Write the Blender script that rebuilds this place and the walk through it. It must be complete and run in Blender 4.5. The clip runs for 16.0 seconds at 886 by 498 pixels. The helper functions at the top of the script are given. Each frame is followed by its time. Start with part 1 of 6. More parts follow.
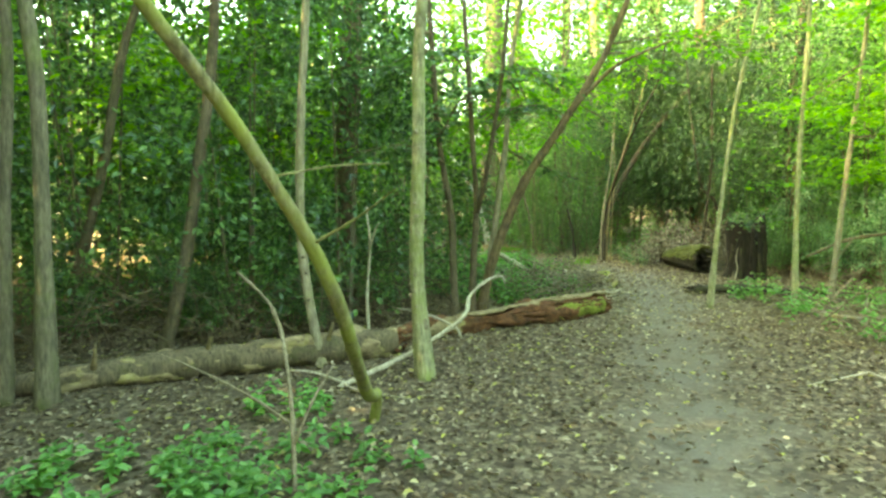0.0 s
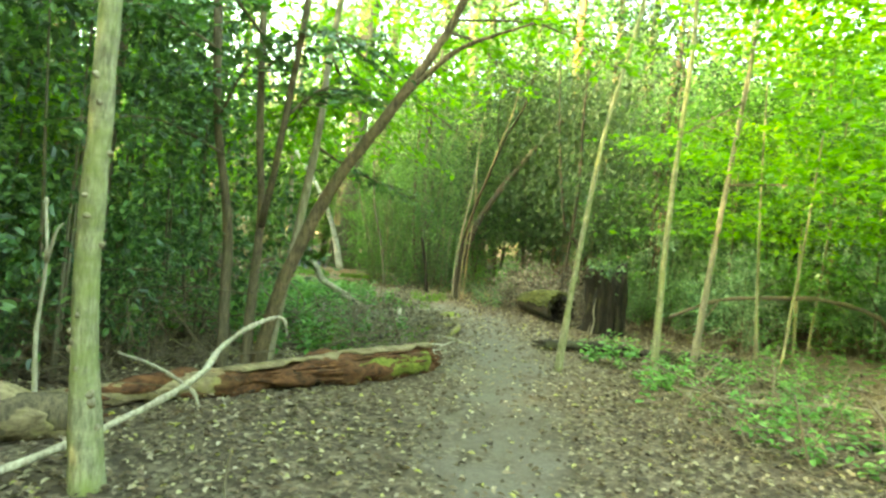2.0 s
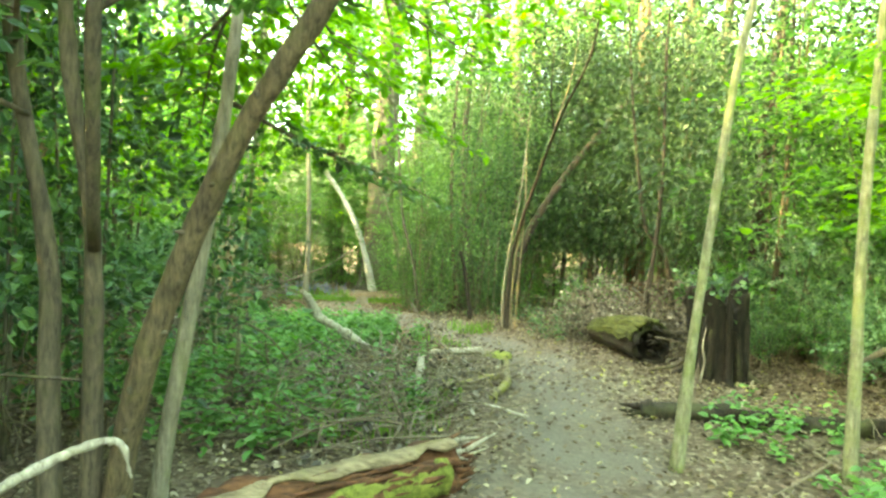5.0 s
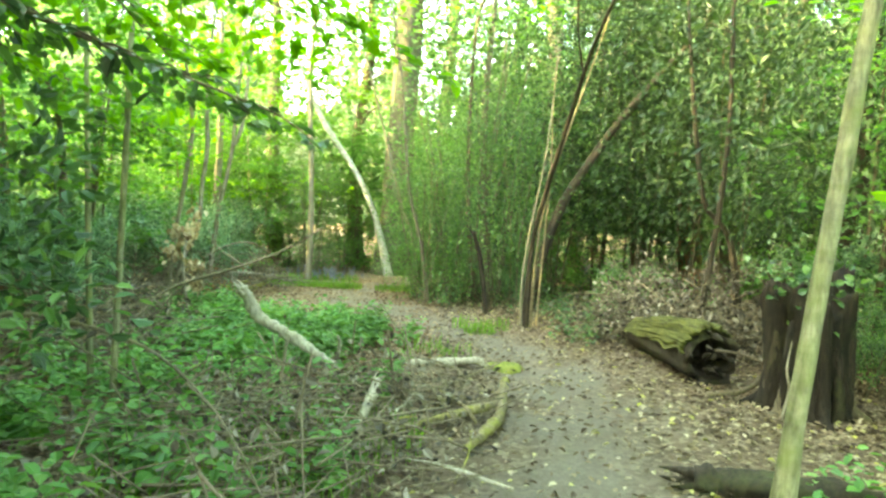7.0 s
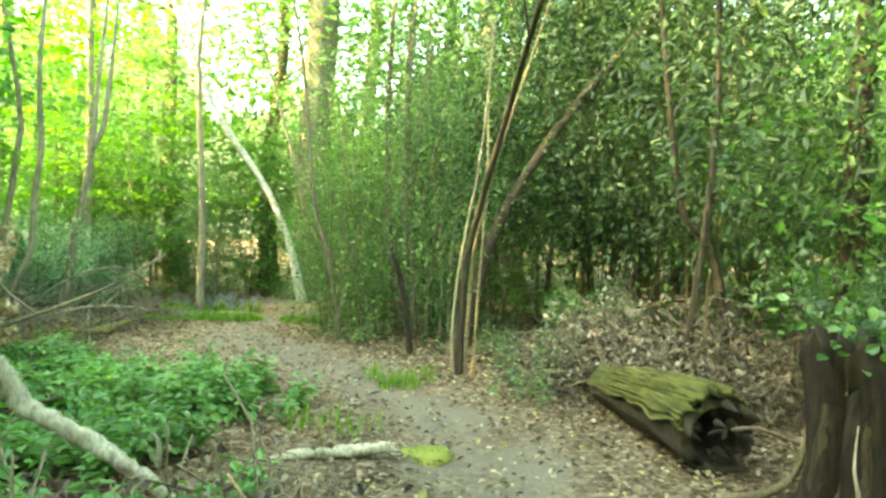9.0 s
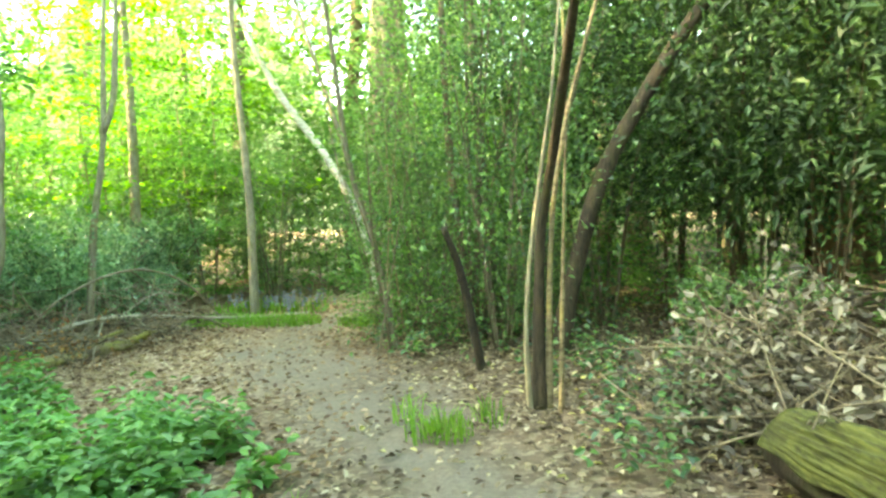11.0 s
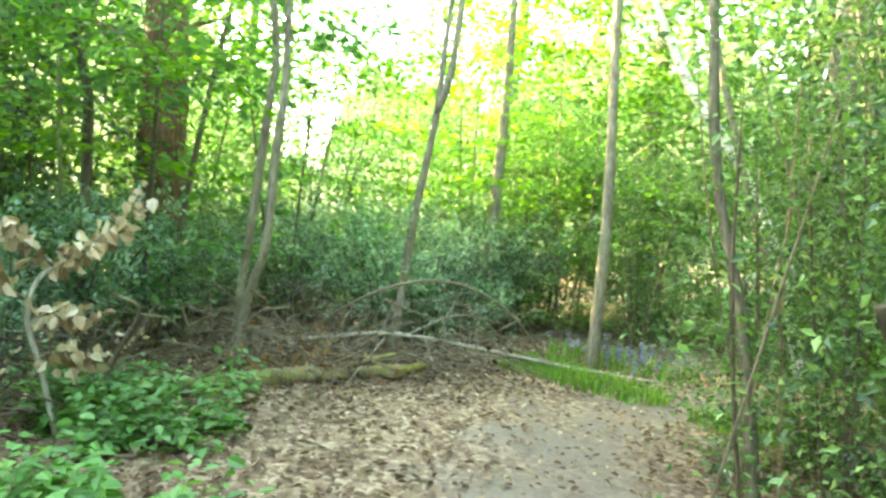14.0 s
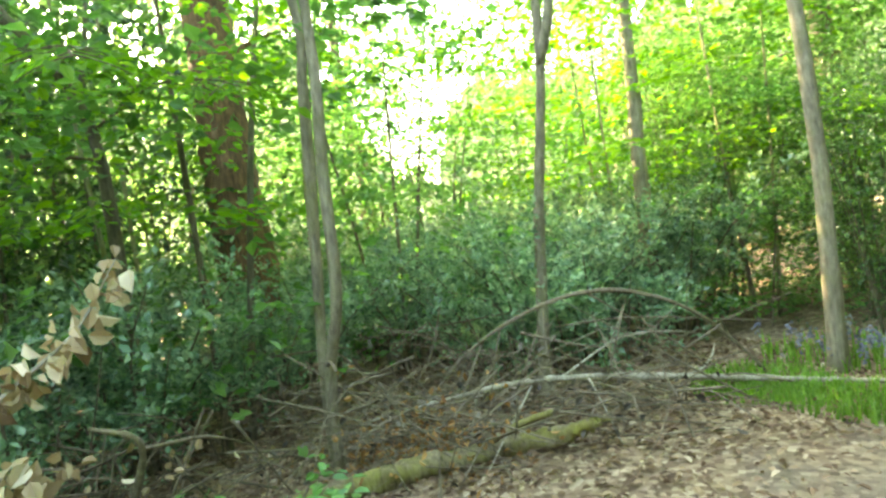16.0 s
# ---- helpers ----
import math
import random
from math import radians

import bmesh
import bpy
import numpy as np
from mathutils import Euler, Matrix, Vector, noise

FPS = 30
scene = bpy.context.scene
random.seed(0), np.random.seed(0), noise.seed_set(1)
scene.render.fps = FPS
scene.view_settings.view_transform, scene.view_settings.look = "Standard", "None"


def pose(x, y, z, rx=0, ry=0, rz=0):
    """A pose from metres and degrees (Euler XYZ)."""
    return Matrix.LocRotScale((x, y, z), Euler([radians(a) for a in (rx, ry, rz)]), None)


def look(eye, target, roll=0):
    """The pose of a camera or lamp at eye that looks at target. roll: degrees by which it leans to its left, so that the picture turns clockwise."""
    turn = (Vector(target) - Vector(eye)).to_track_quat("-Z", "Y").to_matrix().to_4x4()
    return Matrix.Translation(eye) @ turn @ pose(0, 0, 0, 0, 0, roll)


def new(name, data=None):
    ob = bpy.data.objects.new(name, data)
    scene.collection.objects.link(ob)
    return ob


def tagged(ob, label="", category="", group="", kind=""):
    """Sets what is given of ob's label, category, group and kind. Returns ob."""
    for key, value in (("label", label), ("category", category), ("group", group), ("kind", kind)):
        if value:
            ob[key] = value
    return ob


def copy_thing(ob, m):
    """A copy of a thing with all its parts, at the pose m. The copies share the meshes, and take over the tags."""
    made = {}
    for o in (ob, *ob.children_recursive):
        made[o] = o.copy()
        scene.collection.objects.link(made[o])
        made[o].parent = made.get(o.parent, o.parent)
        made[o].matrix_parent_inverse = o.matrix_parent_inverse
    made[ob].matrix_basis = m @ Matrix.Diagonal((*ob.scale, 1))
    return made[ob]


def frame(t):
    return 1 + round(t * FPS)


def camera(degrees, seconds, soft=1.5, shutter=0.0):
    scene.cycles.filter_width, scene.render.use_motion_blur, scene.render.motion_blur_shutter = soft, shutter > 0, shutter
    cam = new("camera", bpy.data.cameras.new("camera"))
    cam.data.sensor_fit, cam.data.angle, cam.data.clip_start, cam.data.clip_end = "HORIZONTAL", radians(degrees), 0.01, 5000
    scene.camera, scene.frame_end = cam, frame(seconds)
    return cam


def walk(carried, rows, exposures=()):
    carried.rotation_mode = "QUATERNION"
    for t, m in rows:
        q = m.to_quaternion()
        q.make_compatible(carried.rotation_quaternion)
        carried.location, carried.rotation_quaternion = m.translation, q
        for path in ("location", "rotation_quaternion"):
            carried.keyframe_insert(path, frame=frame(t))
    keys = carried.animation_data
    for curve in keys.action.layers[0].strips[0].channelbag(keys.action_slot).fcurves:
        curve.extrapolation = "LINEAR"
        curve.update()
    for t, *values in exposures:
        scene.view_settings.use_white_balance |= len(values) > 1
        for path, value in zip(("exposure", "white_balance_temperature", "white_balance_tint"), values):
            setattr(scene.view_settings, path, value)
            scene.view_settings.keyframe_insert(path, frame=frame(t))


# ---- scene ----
cam = camera(68.4, 16.0, soft=2.6)
PATH = [
    (0, (0.073, -0.108, 1.558), (0.057, 1.884, 1.382), -1.0),
    (0.5, (0.345, 0.401, 1.536), (0.479, 2.396, 1.491), 4.9),
    (1, (0.582, 0.926, 1.512), (0.858, 2.899, 1.336), 3.8),
    (1.5, (0.775, 1.442, 1.516), (1.094, 3.412, 1.379), -0.7),
    (2, (0.995, 1.883, 1.49), (1.349, 3.85, 1.401), 4.9),
    (2.5, (1.163, 2.394, 1.477), (1.424, 4.374, 1.358), 3.0),
    (3, (1.289, 2.895, 1.472), (1.454, 4.886, 1.365), 1.9),
    (3.5, (1.366, 3.407, 1.464), (1.592, 5.393, 1.392), 4.0),
    (3.7, (1.407, 3.585, 1.472), (1.662, 5.568, 1.434), 0.9),
    (5.8, (1.976, 5.512, 1.402), (2.102, 7.503, 1.263), 4.0),
    (6, (2.068, 5.706, 1.39), (2.216, 7.693, 1.215), 5.2),
    (6.5, (2.27, 6.21, 1.379), (2.511, 8.192, 1.27), 1.3),
    (7, (2.48, 6.707, 1.378), (2.516, 8.703, 1.255), 2.3),
    (7.5, (2.621, 7.216, 1.373), (2.768, 9.208, 1.277), 5.7),
    (8, (2.735, 7.732, 1.358), (2.831, 9.722, 1.189), -2.2),
    (8.5, (2.829, 8.23, 1.379), (2.918, 10.226, 1.274), 4.7),
    (9, (2.828, 8.681, 1.431), (3.052, 10.667, 1.347), 1.6),
    (9.5, (3.014, 9.255, 1.321), (2.982, 11.245, 1.12), -2.2),
    (11.8, (3.672, 11.86, 1.262), (3.41, 13.84, 1.151), -4.3),
    (12, (3.68, 12.056, 1.285), (3.276, 14.008, 1.125), -6.7),
    (12.5, (3.679, 12.576, 1.282), (3.023, 14.464, 1.204), 2.1),
    (13, (3.635, 13.001, 1.329), (2.897, 14.858, 1.234), -1.6),
    (13.5, (3.59, 13.457, 1.266), (2.385, 15.049, 1.151), -6.7),
    (14, (3.48, 13.873, 1.229), (2.126, 15.342, 1.142), 4.4),
    (14.5, (3.256, 14.215, 1.217), (1.827, 15.611, 1.12), -1.5),
    (15, (2.956, 14.541, 1.233), (1.32, 15.687, 1.124), -2.4),
    (15.5, (2.61, 14.837, 1.233), (0.966, 15.976, 1.222), 0.8),
    (16, (2.262, 15.137, 1.228), (0.632, 16.294, 1.159), -7.9),
]
EXPOSURES = [(0.0, 4.75, 11300, -19), (3.5, 5.1, 11000, -15), (6.0, 5.2, 10000, -12), (9.0, 5.1, 9700, -12), (12.0, 5.2, 8600, -8), (13.5, 5.3, 8100, -1), (14.5, 5.25, 8000, 4), (16.0, 5.1, 8400, 4)]
walk(cam, [(t, look(eye, target, roll)) for t, eye, target, roll in PATH], EXPOSURES)

# ---------- light ----------
SUN_AZ, SUN_EL = radians(-105), radians(28)          # compass direction of the sun seen from above, clockwise from +y
world = bpy.data.worlds.new("sky")
scene.world = world
world.use_nodes = True
wn = world.node_tree
sky = wn.nodes.new("ShaderNodeTexSky")
sky.sky_type = "NISHITA"
sky.sun_disc = False
sky.sun_elevation, sky.sun_rotation = SUN_EL, SUN_AZ
sky.air_density, sky.dust_density, sky.ozone_density = 1.0, 2.5, 1.0
wn.links.new(sky.outputs["Color"], wn.nodes["Background"].inputs["Color"])
wn.nodes["Background"].inputs["Strength"].default_value = 0.15

sun_data = bpy.data.lights.new("sun", "SUN")
sun_data.energy, sun_data.angle, sun_data.color = 2.1, radians(0.6), (1.0, 0.86, 0.64)
sun = new("sun", sun_data)
to_sun = Vector((math.sin(SUN_AZ) * math.cos(SUN_EL), math.cos(SUN_AZ) * math.cos(SUN_EL), math.sin(SUN_EL)))
sun.rotation_mode = "QUATERNION"
sun.rotation_quaternion = to_sun.to_track_quat("Z", "Y")
sun.location = (-25, -7, 30)


# ---------- materials ----------
def mat_base(name):
    m = bpy.data.materials.new(name)
    m.use_nodes = True
    nt = m.node_tree
    return m, nt, nt.nodes["Principled BSDF"], nt.links


def ramp(nt, fac, stops):
    r = nt.nodes.new("ShaderNodeValToRGB")
    els = r.color_ramp.elements
    while len(els) < len(stops):
        els.new(0.5)
    for e, (p, c) in zip(els, stops):
        e.position, e.color = p, (*c, 1)
    nt.links.new(fac, r.inputs["Fac"])
    return r.outputs["Color"]


def noise_tex(nt, scale, detail=4.0, rough=0.6, stretch=None, coord="Object"):
    tc = nt.nodes.new("ShaderNodeTexCoord")
    n = nt.nodes.new("ShaderNodeTexNoise")
    n.inputs["Scale"].default_value, n.inputs["Detail"].default_value, n.inputs["Roughness"].default_value = scale, detail, rough
    src = tc.outputs[coord]
    if stretch:
        mp = nt.nodes.new("ShaderNodeMapping")
        mp.inputs["Scale"].default_value = stretch
        nt.links.new(src, mp.inputs["Vector"])
        src = mp.outputs["Vector"]
    nt.links.new(src, n.inputs["Vector"])
    return n.outputs["Fac"]


def mix_col(nt, fac, a, b, mode="MIX"):
    mx = nt.nodes.new("ShaderNodeMix")
    mx.data_type, mx.blend_type = "RGBA", mode
    for sock, v in ((mx.inputs["Factor"], fac), (mx.inputs["A"], a), (mx.inputs["B"], b)):
        if isinstance(v, (int, float)):
            sock.default_value = v
        elif isinstance(v, tuple):
            sock.default_value = (*v, 1)
        else:
            nt.links.new(v, sock)
    return mx.outputs["Result"]


def bump(nt, bsdf, height, strength, dist):
    b = nt.nodes.new("ShaderNodeBump")
    b.inputs["Strength"].default_value, b.inputs["Distance"].default_value = strength, dist
    nt.links.new(height, b.inputs["Height"])
    nt.links.new(b.outputs["Normal"], bsdf.inputs["Normal"])


def bark(name, dark, light, moss=(0.10, 0.13, 0.03), moss_amt=0.3, grain=14.0, stretch=(1, 1, 0.22), rough=0.9, bands=None):
    """Bark: grain along the stem, pale and dark blotches, a film of algae or moss."""
    m, nt, b, lk = mat_base(name)
    g = noise_tex(nt, grain * 3, 5, 0.65, stretch)
    blot = noise_tex(nt, 5.0, 4, 0.65, bands)
    col = ramp(nt, g, [(0.3, dark), (0.62, light)])
    col = mix_col(nt, ramp(nt, blot, [(0.42, (0, 0, 0)), (0.68, (0.55, 0.55, 0.55))]), col, dark)
    mossf = ramp(nt, noise_tex(nt, 3.3, 4, 0.7), [(0.62 - 0.35 * moss_amt, (0, 0, 0)), (0.75 - 0.2 * moss_amt, (1, 1, 1))])
    amt = mix_col(nt, min(1.0, 0.25 + moss_amt), (0, 0, 0), mossf)
    col = mix_col(nt, amt, col, moss)
    lk.new(col, b.inputs["Base Color"])
    b.inputs["Roughness"].default_value = rough
    b.inputs["Specular IOR Level"].default_value = 0.25
    bump(nt, b, g, 0.6, 0.015)
    return m


def leaf_mat(name, stops, translucent=0.45, rough=0.5, spec=0.3, tint=(1.25, 1.2, 0.55)):
    """Leaves: a colour for each leaf, some of the light coming through the blade."""
    m, nt, b, lk = mat_base(name)
    geo = nt.nodes.new("ShaderNodeNewGeometry")
    col = ramp(nt, geo.outputs["Random Per Island"], stops)
    patch = ramp(nt, noise_tex(nt, 1.7, 2, 0.5, coord="Generated"), [(0.35, (0.8, 0.8, 0.8)), (0.65, (1.15, 1.15, 1.15))])
    col = mix_col(nt, 1.0, col, patch, "MULTIPLY")
    lk.new(col, b.inputs["Base Color"])
    b.inputs["Roughness"].default_value = rough
    b.inputs["Specular IOR Level"].default_value = spec
    tr = nt.nodes.new("ShaderNodeBsdfTranslucent")
    lk.new(mix_col(nt, 1.0, col, tint, "MULTIPLY"), tr.inputs["Color"])
    mx = nt.nodes.new("ShaderNodeMixShader")
    mx.inputs["Fac"].default_value = translucent
    lk.new(b.outputs["BSDF"], mx.inputs[1])
    lk.new(tr.outputs["BSDF"], mx.inputs[2])
    lk.new(mx.outputs["Shader"], nt.nodes["Material Output"].inputs["Surface"])
    return m


M = {}
M["beech_bark"] = bark("beech bark with green algae", (0.075, 0.07, 0.04), (0.3, 0.29, 0.17), (0.17, 0.2, 0.05), 0.5, bands=(0.8, 0.8, 2.6))
M["pale_bark"] = bark("pale grey-brown bark", (0.1, 0.085, 0.055), (0.27, 0.235, 0.155), (0.15, 0.16, 0.05), 0.35)
M["dark_bark"] = bark("dark brown bark", (0.035, 0.028, 0.018), (0.14, 0.11, 0.065), (0.07, 0.08, 0.02), 0.25)
M["holly_bark"] = bark("grey-green holly bark", (0.05, 0.043, 0.028), (0.16, 0.14, 0.09), (0.09, 0.11, 0.03), 0.35)
M["pine_bark"] = bark("rough reddish bark", (0.05, 0.03, 0.018), (0.25, 0.14, 0.07), (0.1, 0.1, 0.03), 0.2, 9.0)
M["forked_bark"] = bark("worn grey-brown bark", (0.03, 0.022, 0.013), (0.165, 0.122, 0.065), (0.11, 0.1, 0.03), 0.25)
M["birch_bark"] = bark("white birch bark", (0.25, 0.22, 0.18), (0.6, 0.56, 0.47), (0.28, 0.28, 0.15), 0.18, 6.0, (0.3, 0.3, 1.6))
M["mossy_bark"] = bark("mossy bark", (0.05, 0.042, 0.022), (0.25, 0.22, 0.12), (0.19, 0.21, 0.045), 0.6)
M["dead_wood"] = bark("bleached dead wood", (0.15, 0.125, 0.085), (0.42, 0.38, 0.28), (0.25, 0.23, 0.1), 0.15)
M["twig"] = bark("dry twig", (0.07, 0.055, 0.035), (0.22, 0.18, 0.115), (0.18, 0.17, 0.06), 0.2)
M["rotten_wood"] = bark("crumbling red-brown rotten wood", (0.014, 0.007, 0.004), (0.15, 0.064, 0.028), (0.12, 0.09, 0.03), 0.25, 9.0, (0.25, 1, 1))
M["black_wood"] = bark("black decayed wood", (0.009, 0.008, 0.006), (0.045, 0.034, 0.022), (0.06, 0.07, 0.02), 0.3)
M["log_bark"] = bark("weathered log bark", (0.07, 0.05, 0.028), (0.27, 0.21, 0.12), (0.24, 0.22, 0.06), 0.35, 10.0, (0.3, 1, 1))
M["moss"] = bark("thick yellow-green moss", (0.05, 0.06, 0.012), (0.19, 0.21, 0.04), (0.22, 0.23, 0.05), 0.5, 12.0, (1, 1, 1))

M["log_moss"] = bark("ridged moss on rotten wood", (0.01, 0.011, 0.004), (0.09, 0.095, 0.022), (0.105, 0.11, 0.024), 0.2, 9.0, (1.4, 0.16, 1.4))
M["mossy_dead"] = bark("dead wood patched with moss", (0.04, 0.03, 0.018), (0.25, 0.2, 0.115), (0.22, 0.21, 0.035), 0.56)
M["beech_leaf"] = leaf_mat("fresh beech leaves", [(0.0, (0.05, 0.13, 0.012)), (0.5, (0.09, 0.22, 0.015)), (1.0, (0.17, 0.3, 0.025))], 0.55, 0.5, 0.3, (1.6, 1.7, 0.8))
M["hazel_leaf"] = leaf_mat("light green leaves", [(0.0, (0.05, 0.13, 0.03)), (0.6, (0.09, 0.2, 0.045)), (1.0, (0.15, 0.27, 0.06))], 0.5, 0.5, 0.3, (1.3, 1.55, 1.05))
M["holly_leaf"] = leaf_mat("dark glossy holly leaves", [(0.0, (0.016, 0.045, 0.016)), (0.6, (0.05, 0.125, 0.04)), (1.0, (0.14, 0.25, 0.08))], 0.34, 0.34, 0.5, (1.7, 1.7, 0.7))
M["low_holly_leaf"] = leaf_mat("blue-green glossy leaves", [(0.0, (0.045, 0.11, 0.06)), (0.5, (0.13, 0.25, 0.14)), (1.0, (0.28, 0.4, 0.25))], 0.42, 0.36, 0.7, (1.6, 1.6, 1.0))
# Dark brown bark with the thicket's shade added to its colour.
M["shaded_bark"] = bark("deep brown shaded bark", (0.012, 0.01, 0.007), (0.06, 0.045, 0.028), (0.05, 0.055, 0.015), 0.25)
M["stump_wood"] = bark("black crumbling wood", (0.003, 0.003, 0.002), (0.024, 0.018, 0.011), (0.03, 0.03, 0.01), 0.2, 10.0, (1, 1, 0.16))
M["yew_leaf"] = leaf_mat("dark yew needles", [(0.0, (0.014, 0.034, 0.012)), (0.7, (0.03, 0.066, 0.02)), (1.0, (0.07, 0.12, 0.03))], 0.22, 0.5)
M["thicket_leaf"] = leaf_mat("small mid-green leaves", [(0.0, (0.03, 0.075, 0.02)), (0.55, (0.075, 0.16, 0.045)), (1.0, (0.16, 0.27, 0.08))], 0.4, 0.45, 0.35, (1.5, 1.5, 0.7))
M["far_leaf"] = leaf_mat("sunlit far leaves", [(0.0, (0.06, 0.13, 0.035)), (0.5, (0.105, 0.19, 0.055)), (1.0, (0.2, 0.27, 0.12))], 0.5, 0.5, 0.3, (1.4, 1.55, 1.3))
M["herb_leaf"] = leaf_mat("bramble and nettle leaves", [(0.0, (0.055, 0.15, 0.035)), (0.6, (0.1, 0.26, 0.06)), (1.0, (0.18, 0.33, 0.1))], 0.42, 0.45, 0.5)
M["grass"] = leaf_mat("grass blades", [(0.0, (0.08, 0.19, 0.025)), (1.0, (0.17, 0.32, 0.05))], 0.5)
M["dead_leaf"] = leaf_mat("dry curled dead leaves", [(0.0, (0.2, 0.13, 0.065)), (0.5, (0.42, 0.32, 0.18)), (1.0, (0.66, 0.57, 0.4))], 0.3, 0.6, 0.3, (1.1, 0.95, 0.7))
M["grey_leaf"] = leaf_mat("withered grey leaves", [(0.0, (0.03, 0.025, 0.018)), (0.6, (0.11, 0.095, 0.07)), (1.0, (0.32, 0.29, 0.23))], 0.25, 0.6, 0.3, (1.0, 0.95, 0.8))
M["bracken_leaf"] = leaf_mat("dry rust bracken", [(0.0, (0.2, 0.09, 0.03)), (1.0, (0.5, 0.3, 0.12))], 0.3, 0.7, 0.2, (1.1, 0.9, 0.6))
M["litter_leaf"] = leaf_mat("fallen leaves", [(0.0, (0.045, 0.031, 0.019)), (0.4, (0.11, 0.08, 0.049)), (0.75, (0.215, 0.168, 0.106)), (0.92, (0.38, 0.33, 0.23)), (1.0, (0.33, 0.32, 0.07))], 0.15, 0.7, 0.25, (1.0, 0.9, 0.7))
# Brown dry leaves, made paler to carry the open sky light of the clearing.
M["dry_litter"] = leaf_mat("dry brown fallen leaves", [(0.0, (0.08, 0.048, 0.026)), (0.45, (0.17, 0.11, 0.062)), (0.88, (0.29, 0.205, 0.12)), (1.0, (0.44, 0.35, 0.23))], 0.15, 0.7, 0.25, (1.0, 0.9, 0.7))
M["bluebell"] = leaf_mat("bluebell flowers", [(0.0, (0.12, 0.125, 0.16)), (1.0, (0.25, 0.265, 0.32))], 0.3, 0.6, 0.2, (1, 1, 1))


def ground_material():
    m, nt, b, lk = mat_base("woodland soil with leaf litter")
    at = nt.nodes.new("ShaderNodeAttribute")
    at.attribute_name = "bare"
    fine = noise_tex(nt, 38.0, 6, 0.7)
    mid = noise_tex(nt, 6.0, 4, 0.65)
    vor = nt.nodes.new("ShaderNodeTexVoronoi")
    vor.inputs["Scale"].default_value = 26.0
    tc = nt.nodes.new("ShaderNodeTexCoord")
    lk.new(tc.outputs["Object"], vor.inputs["Vector"])
    cell = nt.nodes.new("ShaderNodeSeparateColor")
    lk.new(vor.outputs["Color"], cell.inputs["Color"])
    litter = ramp(nt, cell.outputs["Red"], [(0.0, (0.04, 0.03, 0.02)), (0.5, (0.092, 0.07, 0.046)), (0.85, (0.16, 0.13, 0.086)), (1.0, (0.23, 0.195, 0.13))])
    litter = mix_col(nt, ramp(nt, fine, [(0.35, (0, 0, 0)), (0.7, (0.7, 0.7, 0.7))]), litter, (0.07, 0.055, 0.038))
    # dry: browner litter, its paler tone also painting in the clearing's extra light.
    dry = nt.nodes.new("ShaderNodeAttribute")
    dry.attribute_name = "dry"
    brown = ramp(nt, cell.outputs["Red"], [(0.0, (0.1, 0.065, 0.038)), (0.5, (0.21, 0.145, 0.088)), (0.85, (0.31, 0.23, 0.145)), (1.0, (0.4, 0.32, 0.21))])
    litter = mix_col(nt, dry.outputs["Fac"], litter, brown)
    soil = ramp(nt, fine, [(0.25, (0.074, 0.064, 0.05)), (0.75, (0.18, 0.156, 0.12))])
    soil = mix_col(nt, ramp(nt, mid, [(0.4, (0, 0, 0)), (0.7, (0.5, 0.5, 0.5))]), soil, (0.13, 0.115, 0.092))
    soil = mix_col(nt, dry.outputs["Fac"], soil, ramp(nt, fine, [(0.25, (0.11, 0.091, 0.065)), (0.75, (0.235, 0.2, 0.148))]))
    lk.new(mix_col(nt, at.outputs["Fac"], litter, soil), b.inputs["Base Color"])
    b.inputs["Roughness"].default_value = 0.95
    b.inputs["Specular IOR Level"].default_value = 0.15
    bump(nt, b, fine, 0.7, 0.03)
    return m


M["ground"] = ground_material()


# ---------- builders ----------
rng = np.random.default_rng(7)
TRACK = [(1.1, 0.0), (1.45, 3.0), (2.0, 4.9), (2.35, 6.3), (2.75, 7.8), (3.3, 9.5), (3.6, 11.3), (3.72, 12.9), (3.2, 14.6), (2.2, 16.2), (1.35, 17.4), (1.0, 18.6), (1.2, 19.8), (2.2, 21.5), (3.5, 25.0)]
TRACK_W = [0.6, 0.5, 0.48, 0.52, 0.6, 0.68, 0.7, 0.66, 0.62, 0.75, 0.8, 0.6, 0.5, 0.4, 0.4]
TRACK_NP = np.array(TRACK)


def track_dist(x, y):
    """Distance to the middle of the trodden path over its half width there."""
    x, y = np.atleast_1d(x).astype(float), np.atleast_1d(y).astype(float)
    best = np.full(x.shape, 1e9)
    for i in range(len(TRACK) - 1):
        a, b = TRACK_NP[i], TRACK_NP[i + 1]
        d = b - a
        u = np.clip(((x - a[0]) * d[0] + (y - a[1]) * d[1]) / (d @ d), 0, 1)
        w = TRACK_W[i] * (1 - u) + TRACK_W[i + 1] * u
        best = np.minimum(best, np.hypot(x - a[0] - u * d[0], y - a[1] - u * d[1]) / w)
    return best


def gz(x, y):
    """Height of the ground."""
    x, y = np.asarray(x, float), np.asarray(y, float)
    base = -0.0125 * np.clip(y, -25, 45)
    far = np.clip((np.abs(x - 2) - 2.5) / 4, 0, 1)
    return base + 0.012 * np.sin(2.1 * x + 0.7) * np.cos(1.7 * y) + far * (0.06 * np.sin(0.6 * x + 1.0) * np.cos(0.5 * y) + 0.04 * np.sin(1.3 * x + 0.9 * y))


def gh(x, y):
    return float(gz(x, y))


def part(name, me, material, parent=None, label=""):
    ob = new(name, me)
    if material:
        me.materials.append(material) if not me.materials else None
    if parent:
        ob.parent = parent
    if label:
        tagged(ob, label)
    return ob


def thing(name, at, label, category, group="", kind=""):
    ob = new(name)
    ob.location = at
    ob.empty_display_size = 0.2
    return tagged(ob, label, category, group, kind)


